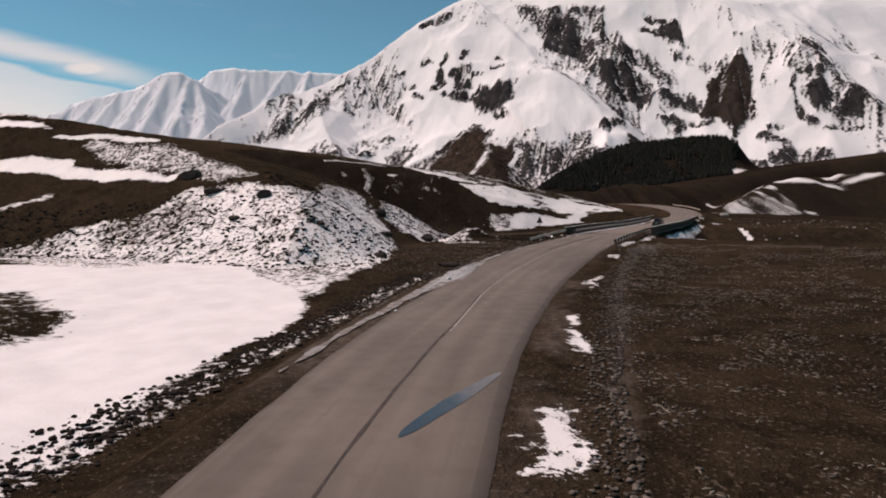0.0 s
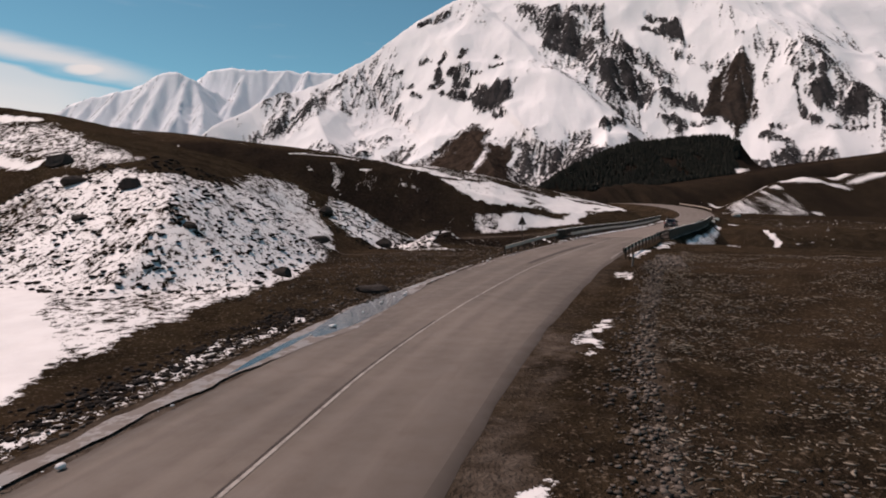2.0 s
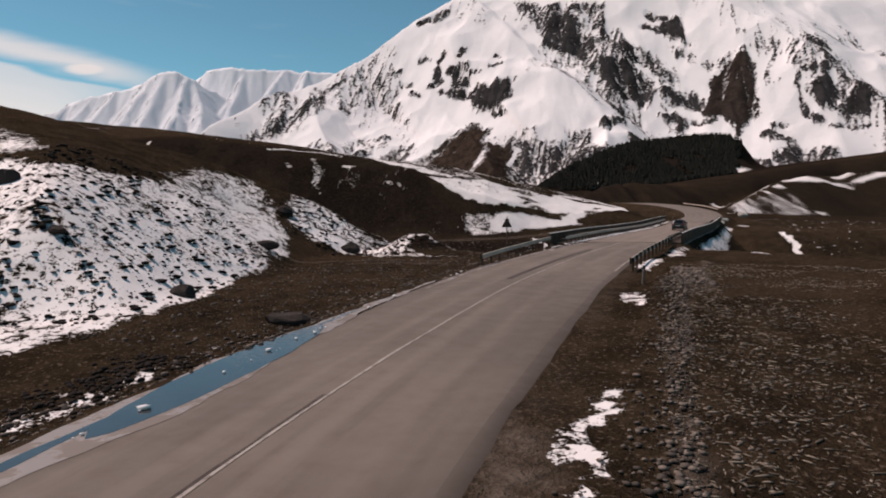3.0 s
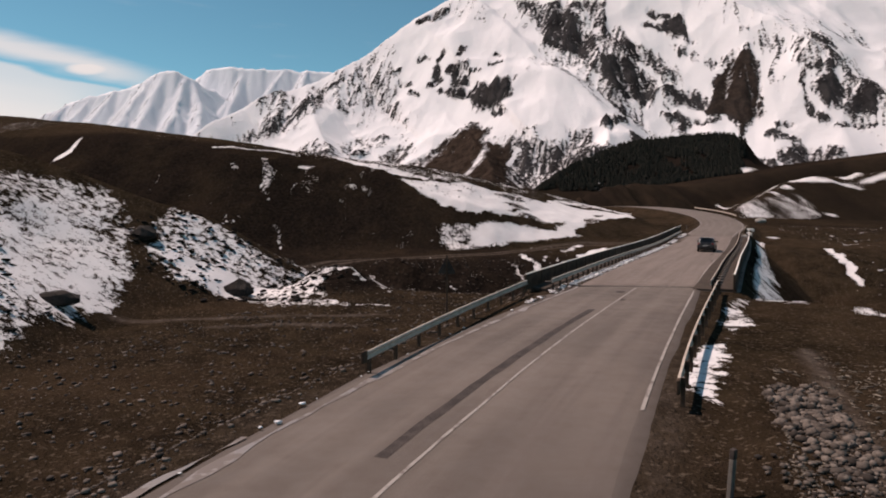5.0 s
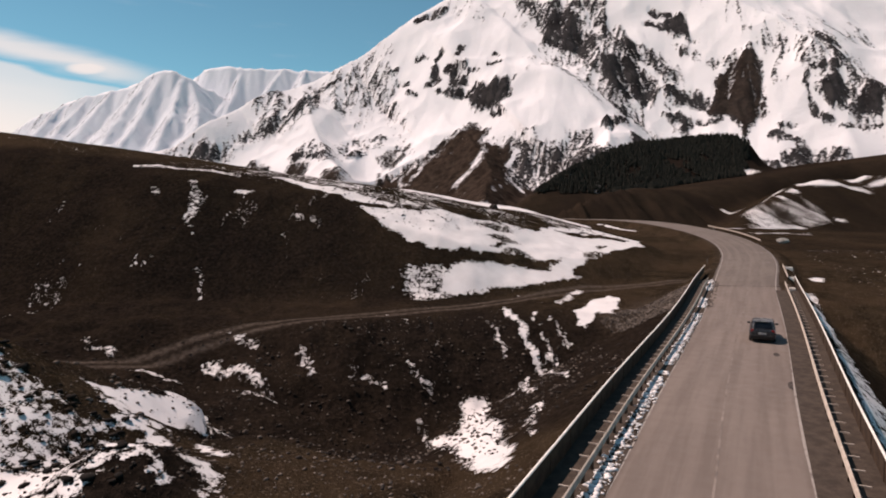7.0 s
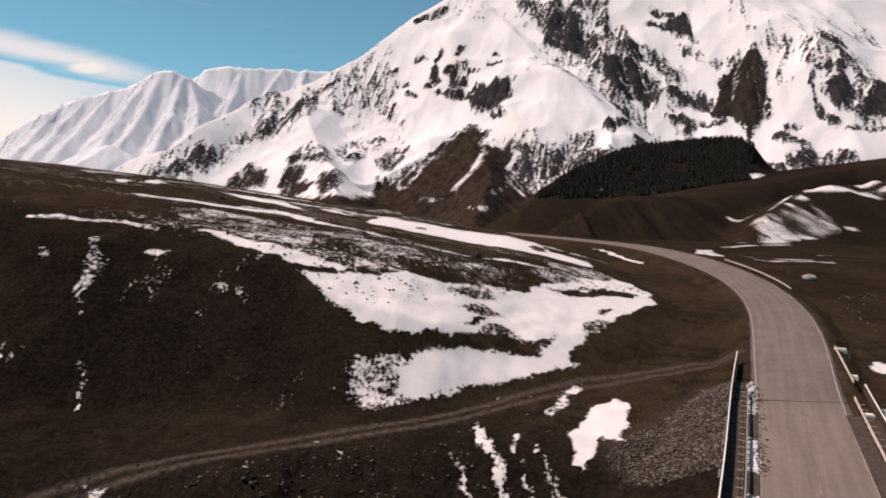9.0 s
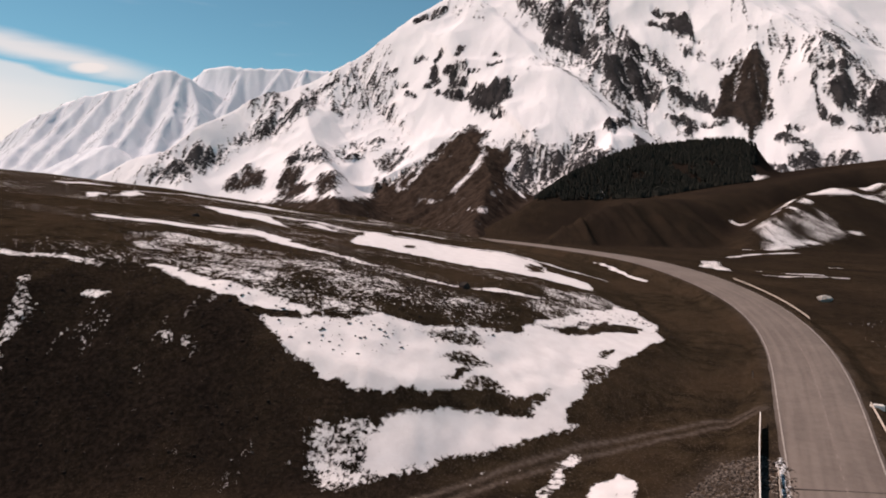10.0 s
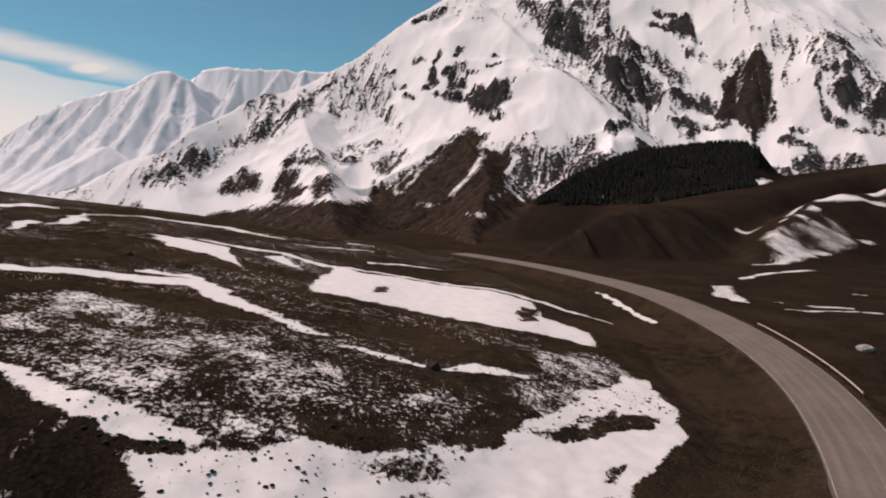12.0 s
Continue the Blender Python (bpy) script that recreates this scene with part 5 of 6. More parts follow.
def build_scatter():
    rng = np.random.default_rng(1)
    y = 4 + 66 * rng.random(7500)
    off = np.interp(y, [4, 14, 31, 41, 55, 70], [5.9, 6.4, 7.6, 7.8, 8.5, 8.7]) + 0.1 - np.abs(rng.normal(0, 0.75, 7500))
    cx, cz, nx, ny = road_frame(y)
    x, y = cx + nx * off, y + ny * off
    ridge = np.stack([x, y, ground_height(x, y) + 0.02], 1)
    scatter("roadside_stones", "pale broken stones in a low ridge beside the road", "stones", ridge, lumps(7500, 0.012, 0.10, 2, 4.0), 0.5, STONE, 3)
    field = along_road(26000, 6, 74, 7.4, 34, 4, 1.4)
    field = field[fbm(field[:, 0], field[:, 1], 2.2, 4, 245) > 0.02]
    scatter("field_stones", "small grey stones strewn over brown earth", "stones", field, lumps(len(field), 0.012, 0.09, 5, 3.4), 0.45, STONE, 6)
    straw = along_road(30000, 6, 80, 7.6, 34, 41, 1.3)
    straw = straw[fbm(straw[:, 0], straw[:, 1], 2.6, 4, 257) > 0.0][:14000]
    scatter("dry_straw", "pale dead grass stalks and slivers lying on brown earth", "dead grass", straw, lumps(len(straw), 0.03, 0.085, 42), 0.3, STRAW, 43, 0.2, 2.0)
    rubble = in_area(1100, [(20.6, 63), (20.9, 67), (22.3, 71), (24.4, 71.8), (22.4, 66), (21.4, 62)], 37)
    scatter("ditch_stones", "pale rubble in a shallow ditch beside the road", "stones", rubble, lumps(1100, 0.03, 0.16, 38), 0.7, STONE, 39)
    left = np.concatenate([along_road(4200, 50, 98, -22, -5.0, 7), along_road(2600, 30, 92, -8.5, -5.2, 35)])
    scatter("verge_stones", "small stones on the muddy verge", "stones", left, lumps(6800, 0.02, 0.12, 8), 0.6, STONE, 9)
    slope = in_area(8000, [(36, 148), (50, 162), (53.5, 156), (44, 136), (38, 140)], 10)
    scatter("embankment_stones", "coarse broken stone on the road embankment", "stones", slope, lumps(8000, 0.04, 0.17, 11), 0.7, STONE, 12)
    gully = in_area(2600, [(-10, 108), (14, 104), (30, 116), (34, 140), (24, 152), (4, 146), (-12, 130)], 13)
    scatter("gully_stones", "stones on the gully floor and banks", "stones", gully, lumps(2600, 0.03, 0.2, 14), 0.6, STONE, 15)
    near = np.concatenate([along_road(2600, 4, 50, -9.8, -8.2, 16), along_road(1500, 4, 50, -10.6, -7.2, 36)])
    scatter("field_edge_clods", "dark crumbly clods along the edge of the snow field", "clods", near, lumps(len(near), 0.02, 0.15, 46), 0.5, CLOD, 47)
    bank = in_area(3200, [(-60, 72), (-30, 64), (-14, 54.5), (-6.5, 58), (-5.5, 72), (-6, 84), (-12, 88), (-24, 80), (-40, 80), (-60, 82)], 17)
    end = in_area(700, [(-12, 100), (-8, 108), (2, 107), (7, 100), (4, 95), (-8, 95)], 18)
    tufts = np.concatenate([bank, end])
    scatter("turf_tufts", "dark frozen turf tufts poking through the snow", "tufts", tufts, lumps(len(tufts), 0.04, 0.30, 19), 0.45, CLOD, 20)
    top = in_area(2600, [(-30, 204), (0, 214), (24, 206), (44, 205), (60, 212), (61, 200), (46, 194), (30, 180), (16, 168), (6, 170), (-14, 184)], 21)
    scatter("hilltop_tufts", "dark turf tufts among broken snow", "tufts", top, lumps(len(top), 0.05, 0.26, 22), 0.4, HEATHER, 23)
    face = in_area(1300, [(-90, 185), (-60, 172), (-13, 157), (12, 158), (14, 163), (4, 173), (-10, 180), (-45, 184), (-90, 200)], 27)
    scatter("heather_tufts", "dark heather and turf tufts on the steep hillside", "tufts", face, lumps(len(face), 0.04, 0.22, 28), 0.25, HEATHER, 29)
    floor = in_area(2200, [(-60, 130), (-14, 122), (2, 112), (14, 104), (30, 112), (38, 128), (34, 148), (20, 152), (-4, 146), (-30, 140)], 30)
    scatter("gully_tufts", "dark turf tufts and clods in the gully", "tufts", floor, lumps(len(floor), 0.04, 0.22, 32), 0.35, HEATHER, 34)
    slope = [(66, 110), (64, 128), (72, 150), (86, 188), (100, 226), (150, 236), (170, 190), (120, 110)]
    grit = in_area(5200, slope, 48)
    grit = grit[fbm(grit[:, 0], grit[:, 1], 9, 4, 265) > -0.02]
    scatter("slope_stones", "pale stones strewn over the brown slope below the bridge", "stones", grit, lumps(len(grit), 0.04, 0.22, 49), 0.5, STONE, 50)
    fleck = in_area(900, slope, 51)
    fleck = fleck[fbm(fleck[:, 0], fleck[:, 1], 7, 4, 267) > 0.08]
    scatter("snow_remnants", "small melting snow remnants on the brown slope", "snow", fleck, lumps(len(fleck), 0.06, 0.34, 52, 3.5), 0.25, SNOW, 53)
    rng = np.random.default_rng(24)
    y = np.concatenate([84 + 72 * rng.random(5200), 30 + 55 * rng.random(60)])
    y = y[fbm(y, 0 * y, 3, 3, 69) > -0.2]
    off = -half_width(y) - 0.08 + rng.normal(0, 0.10, len(y)) - 0.5 * (y > 88) * rng.random(len(y))
    cx, cz, nx, ny = road_frame(y)
    p = np.stack([cx + nx * off, y + ny * off, cz + 0.01], 1)
    white = rng.random(len(p)) < 0.25 + 0.6 * ease(fbm(p[:, 1], 0 * p[:, 1], 5, 3, 259), -0.15, 0.25)
    white |= p[:, 1] < 84
    snow, grit = p[white], p[~white]
    scatter("snow_clumps", "dirty snow clumps swept along the road edge", "snow", snow, lumps(len(snow), 0.03, 0.17, 25), 0.4, SNOW, 26)
    scatter("edge_gravel", "brown gravel swept against the guard rail", "stones", grit, lumps(len(grit), 0.02, 0.10, 44), 0.5, STONE, 45)


build_scatter()


def build_forest():
    """The dark pine wood across the valley: tapered, uneven crowns in one mesh."""
    rng = np.random.default_rng(31)
    line = [(135, 1030, 0), (235, 1110, 0), (370, 1190, 0), (552, 1205, 0)]
    pts = np.column_stack([rng.uniform(90, 600, 26000), rng.uniform(930, 1225, 26000)])
    d, _v = along(pts[:, 0], pts[:, 1], line)
    h = ground_height(pts[:, 0], pts[:, 1])
    gap = fbm(pts[:, 0], pts[:, 1], 30, 3, 33)
    keep = (h > 37 + 6 * gap) & (d < 170) & (gap < 0.5) & (pts[:, 0] < 0.475 * pts[:, 1] - 18 + 20 * gap)
    pts, h = pts[keep][:9000], h[keep][:9000]
    verts, faces = [], []
    for (x, y), z in zip(pts, h):
        tall, wide = rng.uniform(5, 10), rng.uniform(1.6, 2.8)
        for base, top, w in ((0.1, 0.55, 1.0), (0.35, 0.8, 0.75), (0.62, 1.0, 0.45)):
            k = len(verts)
            a0 = rng.random() * 6
            for i in range(5):
                a = a0 + i * 2 * math.pi / 5
                r = wide * w * rng.uniform(0.7, 1.2)
                verts.append((x + r * math.cos(a), y + r * math.sin(a), z + tall * base + rng.uniform(-0.3, 0.3)))
            verts.append((x, y, z + tall * top))
            faces += [(k + i, k + (i + 1) % 5, k + 5) for i in range(5)]
    ob = mesh_object("pine_wood", verts, faces, PINE)
    tagged(ob, "dark pine forest on a hill across the valley", "forest", kind="stuff")


build_forest()


# ---- road ----


def worn_line_material():
    m, nt, b = material("worn_line_paint")
    chip = ramp(nt, noise_node(nt, 2.2, 6, 0.7), 0.34, 0.52)
    nt.links.new(mix(nt, chip, (0.125, 0.098, 0.085), (0.29, 0.255, 0.23)), b.inputs["Base Color"])
    b.inputs["Roughness"].default_value = 0.8
    return m


LINE_PAINT = worn_line_material()
FADED_PAINT = plain("faded_line_paint", (0.20, 0.162, 0.142), 0.85, 0, 0.3, 0.8)
TAR = plain("dark_tar", (0.055, 0.043, 0.038), 0.75, 0, 0.3, 2.0)
WATER = plain("puddle_water", (0.035, 0.04, 0.045), 0.06, 0, 0.2, 0.5)


def silt_material():
    m, nt, b = material("pale_silt")
    patch = ramp(nt, noise_node(nt, 1.1, 6, 0.65), 0.44, 0.56)
    nt.links.new(mix(nt, patch, (0.135, 0.108, 0.095), (0.22, 0.188, 0.172)), b.inputs["Base Color"])
    nt.links.new(ramp(nt, patch, 0, 1, 0.75, 0.4), b.inputs["Roughness"])
    return m


SILT = silt_material()
TYRE_MUD = plain("mud", (0.060, 0.045, 0.036), 0.95, 0, 0.3, 2.0, 0.01)


def build_road():
    ys = np.arange(-55, 440, 0.7)
    n = 23
    side = np.linspace(-1, 1, n)
    verts, faces, wheel, dirt, pale, across, distance = [], [], [], [], [], [], []
    for k, y in enumerate(ys):
        cx, cz, nx, ny = road_frame(y)
        half = float(half_width(y)) + 0.28 * float(ease(y, 50, 62))
        for i, f in enumerate(side):
            o = f * half
            w = o
            if i in (0, n - 1):
                w += float(0.2 * fbm(np.array([y + 300 * i]), np.array([0.0]), 4.5, 5, 91)[0])
            verts.append((cx + nx * w, y + ny * w, cz + 0.03 - 0.003 * o * o - (0.065 if i in (0, n - 1) else 0.0)))
            across.append(o)
            distance.append(y)
            pale.append(float(ease(y - 0.36 * o, 92.1, 92.6) * (1 - 0.7 * ease(y - 0.36 * o, 149, 152))))
            wheel.append(math.exp(-((abs(abs(o + 0.4) - 1.75) - 0.78) / 0.4) ** 2))
            dirt.append(0.8 * float(ease(abs(f), 0.86, 1.0)) + 0.25 * float(ease(o, 1.0, half)) * (y < 60))
        if k:
            for i in range(n - 1):
                a = (k - 1) * n + i
                faces.append((a, a + 1, a + 1 + n, a + n))
    for edge in (0, n - 1):
        base = len(verts)
        for k in range(len(ys)):
            v = verts[k * n + edge]
            verts.append((v[0], v[1], v[2] - 0.25))
            wheel.append(0)
            pale.append(0)
            across.append(4)
            distance.append(v[1])
            dirt.append(1)
            if k:
                faces.append((base + k - 1, base + k, k * n + edge, (k - 1) * n + edge))
    ob = mesh_object("road", verts, faces, ASPHALT, smooth=False)
    for key, vals in (("wheel", wheel), ("dirt", dirt), ("pale", pale), ("across", across), ("distance", distance)):
        a = ob.data.attributes.new(key, "FLOAT", "POINT")
        a.data.foreach_set("value", np.array(vals, np.float32))
    tagged(ob, "worn grey-brown two-lane asphalt road", "road", kind="structure")


build_road()


def flat_strip(name, label, y0, y1, off, width, mat, step=1.0, seed=0, up=0.006, ragged=0.0):
    """A thin painted or poured strip on the asphalt; off and width may vary along it."""
    ys = np.linspace(y0, y1, max(2, int((y1 - y0) / step)))
    verts, faces = [], []
    for k, y in enumerate(ys):
        o = off(y) if callable(off) else off
        w = width(y) if callable(width) else width
        j = ragged * (fbm(np.array([y, y + 90.0]), np.array([3.0, 3.0]), 1.4, 3, 101 + seed) if ragged else (0, 0))
        for e, s in ((-w / 2 + (j[0] if ragged else 0), 0), (w / 2 + (j[1] if ragged else 0), 1)):
            p = road_point(y, o + e, 0)
            verts.append((p.x, p.y, p.z + 0.03 - 0.003 * (o + e) ** 2 + up))
        if k:
            faces.append((2 * k - 2, 2 * k - 1, 2 * k + 1, 2 * k))
    ob = mesh_object(name, verts, faces, mat)
    return tagged(ob, label, "road marking", kind="structure")


def build_markings():
    def centre(y):
        return float(np.interp(y, [13, 20, 28, 38, 50, 70, 92, 122, 148], [-0.1, 0.05, 0.1, -0.4, -0.5, 0.1, 0.12, -0.2, 0.4]))

    flat_strip("centre_seam", "dark tar seam along the middle of the road", -30, 46, centre, 0.11, TAR, 0.6, 1, 0.006, 0.05)
    flat_strip("centre_line", "worn white line along the middle of the road", 27, 91, lambda y: centre(y) + 0.09, 0.085, LINE_PAINT, 0.8, 2, 0.011, 0.02)
    flat_strip("centre_line", "faded pale line along the middle of the road", 92.6, 330, centre, 0.09, FADED_PAINT, 1.2, 3, 0.008, 0.02)
    flat_strip("edge_line", "worn white line along the road edge", 71, 91, lambda y: float(half_width(y)) - 0.06, 0.1, LINE_PAINT, 1.0, 4, 0.008, 0.02)
    flat_strip("edge_line", "worn white line along the road edge", 93, 340, lambda y: float(half_width(y)) - 0.1, 0.13, LINE_PAINT, 1.2, 5, 0.008, 0.02)
    flat_strip("edge_line", "worn white line along the road edge", 88, 340, lambda y: -float(half_width(y)) + 0.1, 0.13, LINE_PAINT, 1.2, 6, 0.008, 0.02)
    flat_strip("tar_patch", "long dark tar repair in the asphalt", 66, 83.5, lambda y: -0.75 + 0.023 * (y - 66), 0.32, TAR, 0.5, 7, 0.006, 0.06)
    for k, (y, o, a, b) in enumerate(((88.8, -0.3, 0.35, 0.2), (86.4, 0.4, 0.2, 0.1), (118, 2.5, 0.5, 0.14), (110.4, 3.2, 0.9, 0.22))):
        flat_strip("tar_patch", "small dark repair in the asphalt", y, y + 2 * a, o, lambda q, y=y, a=a, b=b: 0.04 + 2 * b * math.sqrt(max(0, 1 - ((q - y - a) / a) ** 2)), TAR, 0.12, 20 + k, 0.007, 0.16)


build_markings()


def build_puddles():
    outer = [(20, -4.3), (30, -4.6), (38, -4.8), (44, -5.0), (48, -5.4), (52, -5.3), (56, -5.0), (62, -4.75), (66, -4.65)]
    inner = [(20, -4.25), (28, -4.05), (36, -4.05), (40, -3.75), (43, -3.1), (46, -3.2), (50, -3.9), (56, -4.3), (66, -4.5)]

    def silt_edge(y):
        return float(np.interp(y, *zip(*outer))), float(np.interp(y, *zip(*inner)))
    ob = flat_strip("silt_margin", "pale dried silt along the wet road edge", 20, 66, lambda y: sum(silt_edge(y)) / 2, lambda y: silt_edge(y)[1] - silt_edge(y)[0], SILT, 0.2, 46, 0.009, 0.24)
    tagged(ob, category="silt")
    ob = flat_strip("silt_margin", "pale grit and ice along the road edge", 62, 91, lambda y: -float(half_width(y)) + 0.42, lambda y: 0.1 + 0.28 * abs(math.sin(0.9 * y) * math.sin(0.37 * y)), SILT, 0.2, 47, 0.012, 0.12)
    tagged(ob, category="silt")

    def lens(y0, y1, w):
        return lambda y: 0.03 + w * math.sqrt(max(0.0, math.sin(math.pi * (y - y0) / (y1 - y0))))
    for k, (y0, y1, o, w) in enumerate(((37.5, 44.2, lambda y: -4.3 - 0.05 * (y - 40), 0.35), (42.4, 53.4, lambda y: -4.1 - 0.075 * (y - 44), 1.75), (53.0, 57, -4.85, 0.22))):
        ob = flat_strip("puddle", "shallow meltwater puddle along the road edge", y0, y1, o, lens(y0, y1, w), WATER, 0.35, 40 + k, 0.012, 0.08)
        tagged(ob, category="puddle")
    ob = flat_strip("puddle", "narrow meltwater puddle across the lane", 14.8, 21, lambda y: 0.85 + 0.34 * (y - 14.6), lens(14.8, 21, 0.55), WATER, 0.3, 44, 0.012, 0.08)
    tagged(ob, category="puddle")


build_puddles()


# ---- bridge ----


def turned(y, off, up=0.0):
    """A pose on the road at y: local y along the road, x to its right."""
    p = road_point(y, off, up)
    _cx, _cz, nx, ny = road_frame(y)
    return Matrix.Translation(p) @ Matrix.Rotation(math.atan2(float(ny), float(nx)), 4, "Z")


def shared(name, me, parent, m, label=""):
    ob = new(name, me)
    ob.parent = parent
    ob.matrix_local = m
    return tagged(ob, label)


def piece(name, mat, *boxes, bevel=0.0):
    """A mesh of a few boxes, to be shared by alike pieces."""
    bm = bmesh.new()
    for lo, hi in boxes:
        box(bm, lo, hi, bevel=bevel)
    me = bpy.data.meshes.new(name)
    bmesh.ops.recalc_face_normals(bm, faces=bm.faces[:])
    bm.to_mesh(me)
    bm.free()
    me.materials.append(mat)
    return me


W_BEAM = [(-0.02, 0.0), (0.03, 0.02), (0.06, 0.07), (0.03, 0.12), (0.01, 0.155), (0.03, 0.19), (0.06, 0.24), (0.03, 0.29), (-0.02, 0.31), (-0.035, 0.30), (0.01, 0.28), (0.035, 0.24), (0.0, 0.19), (-0.02, 0.155), (0.0, 0.12), (0.035, 0.07), (0.01, 0.03), (-0.035, 0.01)]


def rail(bm, y0, y1, off0, off1, up0, up1, flip=1):
    """Sweep a ribbed steel beam beside the road."""
    ys = np.linspace(y0, y1, max(2, int((y1 - y0) / 2)))
    pts, rights = [], []
    for y in ys:
        f = (y - y0) / (y1 - y0)
        _cx, _cz, nx, ny = road_frame(y)
        pts.append(road_point(y, off0 + f * (off1 - off0), up0 + f * (up1 - up0)))
        rights.append((float(nx) * flip, float(ny) * flip))
    sweep(bm, W_BEAM, pts, rights)


def build_bridge():
    bridge = thing("bridge", "concrete road bridge with kerbs, dark panel parapets and steel rails", "bridge")
    y0, y1 = SPAN
    bm = bmesh.new()
    road_strip(bm, [(-5.9, 0.0), (5.95, 0.0), (5.95, -0.55), (5.3, -0.9), (-5.3, -0.9), (-5.9, -0.55)], y0, y1, 4, up=-0.06)
    part("deck", bm, CONCRETE, bridge)
    length = 2.95
    panel = piece("parapet_panel", DARK_STEEL, ((-0.03, -length / 2 + 0.04, 0.05), (0.03, length / 2 - 0.04, 0.97)), bevel=0.008)
    post = piece("parapet_post", DARK_STEEL, ((-0.06, -0.06, -0.1), (0.06, 0.06, 1.0)), bevel=0.01)
    stub = piece("rail_post", DARK_STEEL, ((-0.05, -0.07, -0.1), (0.05, 0.07, 0.62)))
    rung = piece("rung", GALVANISED, ((0.04, -0.03, 0.46), (0.5, 0.03, 0.5)))
    for side in (-1, 1):
        start, stop = (y0 - 4.4, y1 + 14.5) if side < 0 else (y0 - 0.2, y1 + 6.5)
        rail_off = 4.2 if side < 0 else 4.42
        out = 5.55 if side < 0 else 5.62
        bm = bmesh.new()
        inner = float(half_width(120.0)) - 0.12
        road_strip(bm, [(inner * side, -0.05), (5.75 * side, -0.05), (5.75 * side, 0.10), (4.55 * side, 0.10), (4.51 * side, 0.02), (inner * side, 0.02)], y0 - (3.6 if side < 0 else 0), y1, 3)
        part("pavement", bm, TYRE_MUD, bridge, "muddy raised footway")
        bm = bmesh.new()
        road_strip(bm, [(-0.05, 0), (0.05, 0), (0.05, 0.04), (0.03, 0.06), (-0.03, 0.06), (-0.05, 0.04)], start, stop, 2, off=out * side, up=0.98)
        part("handrail", bm, WHITE_PAINT, bridge, "white-painted top rail")
        y = start + length / 2 * 0.88
        while y < stop:
            shared("parapet_panel", panel, bridge, turned(y, out * side))
            shared("parapet_post", post, bridge, turned(y - length / 2 * 0.88, out * side))
            y += length * 0.88
        bm = bmesh.new()
        rail(bm, y0 - (3.6 if side < 0 else 1.0), y1 + 3.4, rail_off * side, rail_off * side, 0.42, 0.42, -side)
        part("guard_rail", bm, GALVANISED, bridge, "pale galvanised steel beam")
        y = y0 - (3.2 if side < 0 else 0.5)
        while y < y1 + 3.0:
            m = turned(y, (rail_off + 0.06) * side) @ Matrix.Rotation(0 if side > 0 else math.pi, 4, "Z")
            shared("rail_post", stub, bridge, m)
            shared("rung", rung, bridge, m, "short pale steel brace")
            y += 1.3
    for y in (y0 - 0.4, y1 + 2.2):
        bm = bmesh.new()
        box(bm, (-4.1, -0.07, -0.06), (4.1, 0.07, 0.036), Matrix.Translation(road_point(y, 0.0)) @ Matrix.Rotation(-0.12, 4, "Z"))
        part("expansion_joint", bm, TAR, bridge, "dark rubber expansion joint")


build_bridge()


def build_guard_rail(label, y0, y1, off0, off1, side, gap=2.0, dip=0.0):
    guard = thing("guard_rail", label, "guard rail", "roadside guard rails")
    bm = bmesh.new()
    rail(bm, y0, y1, off0, off1, 0.45, 0.45, -side)
    part("beam", bm, GALVANISED, guard, "pale galvanised steel beam")
    bm = bmesh.new()
    m0 = turned(y0, off0)
    box(bm, (-0.05, -0.25, 0.40), (0.05, 0.05, 0.80), m0, 0.02)
    part("end_piece", bm, DARK_STEEL, guard, "bent dark end plate")
    post = piece("post", DARK_STEEL, ((-0.06, -0.05, -0.9), (0.06, 0.05, 0.74)), ((-0.12, -0.04, 0.5), (0.05, 0.04, 0.72)), bevel=0.006)
    n = max(2, int((y1 - y0) / (gap * 0.88)))
    for k in range(n + 1):
        f = k / n
        y = y0 + 0.3 + (y1 - y0 - 0.6) * f
        shared("post", post, guard, turned(y, off0 + (off1 - off0) * f + 0.09 * side))


build_guard_rail("galvanised steel guard rail on dark posts before the bridge parapet", 71.0, 87.2, -4.4, -5.3, -1)
build_guard_rail("low galvanised guard rail beside a muddy verge with snow", 71.5, 91.0, 5.15, 4.8, 1)
build_guard_rail("galvanised guard rail on the road shoulder past the bridge", 157.5, 172.5, 4.95, 4.75, 1)
build_guard_rail("long galvanised guard rail round the outer bend", 213.5, 254.0, 5.4, 6.1, 1, 3.0)


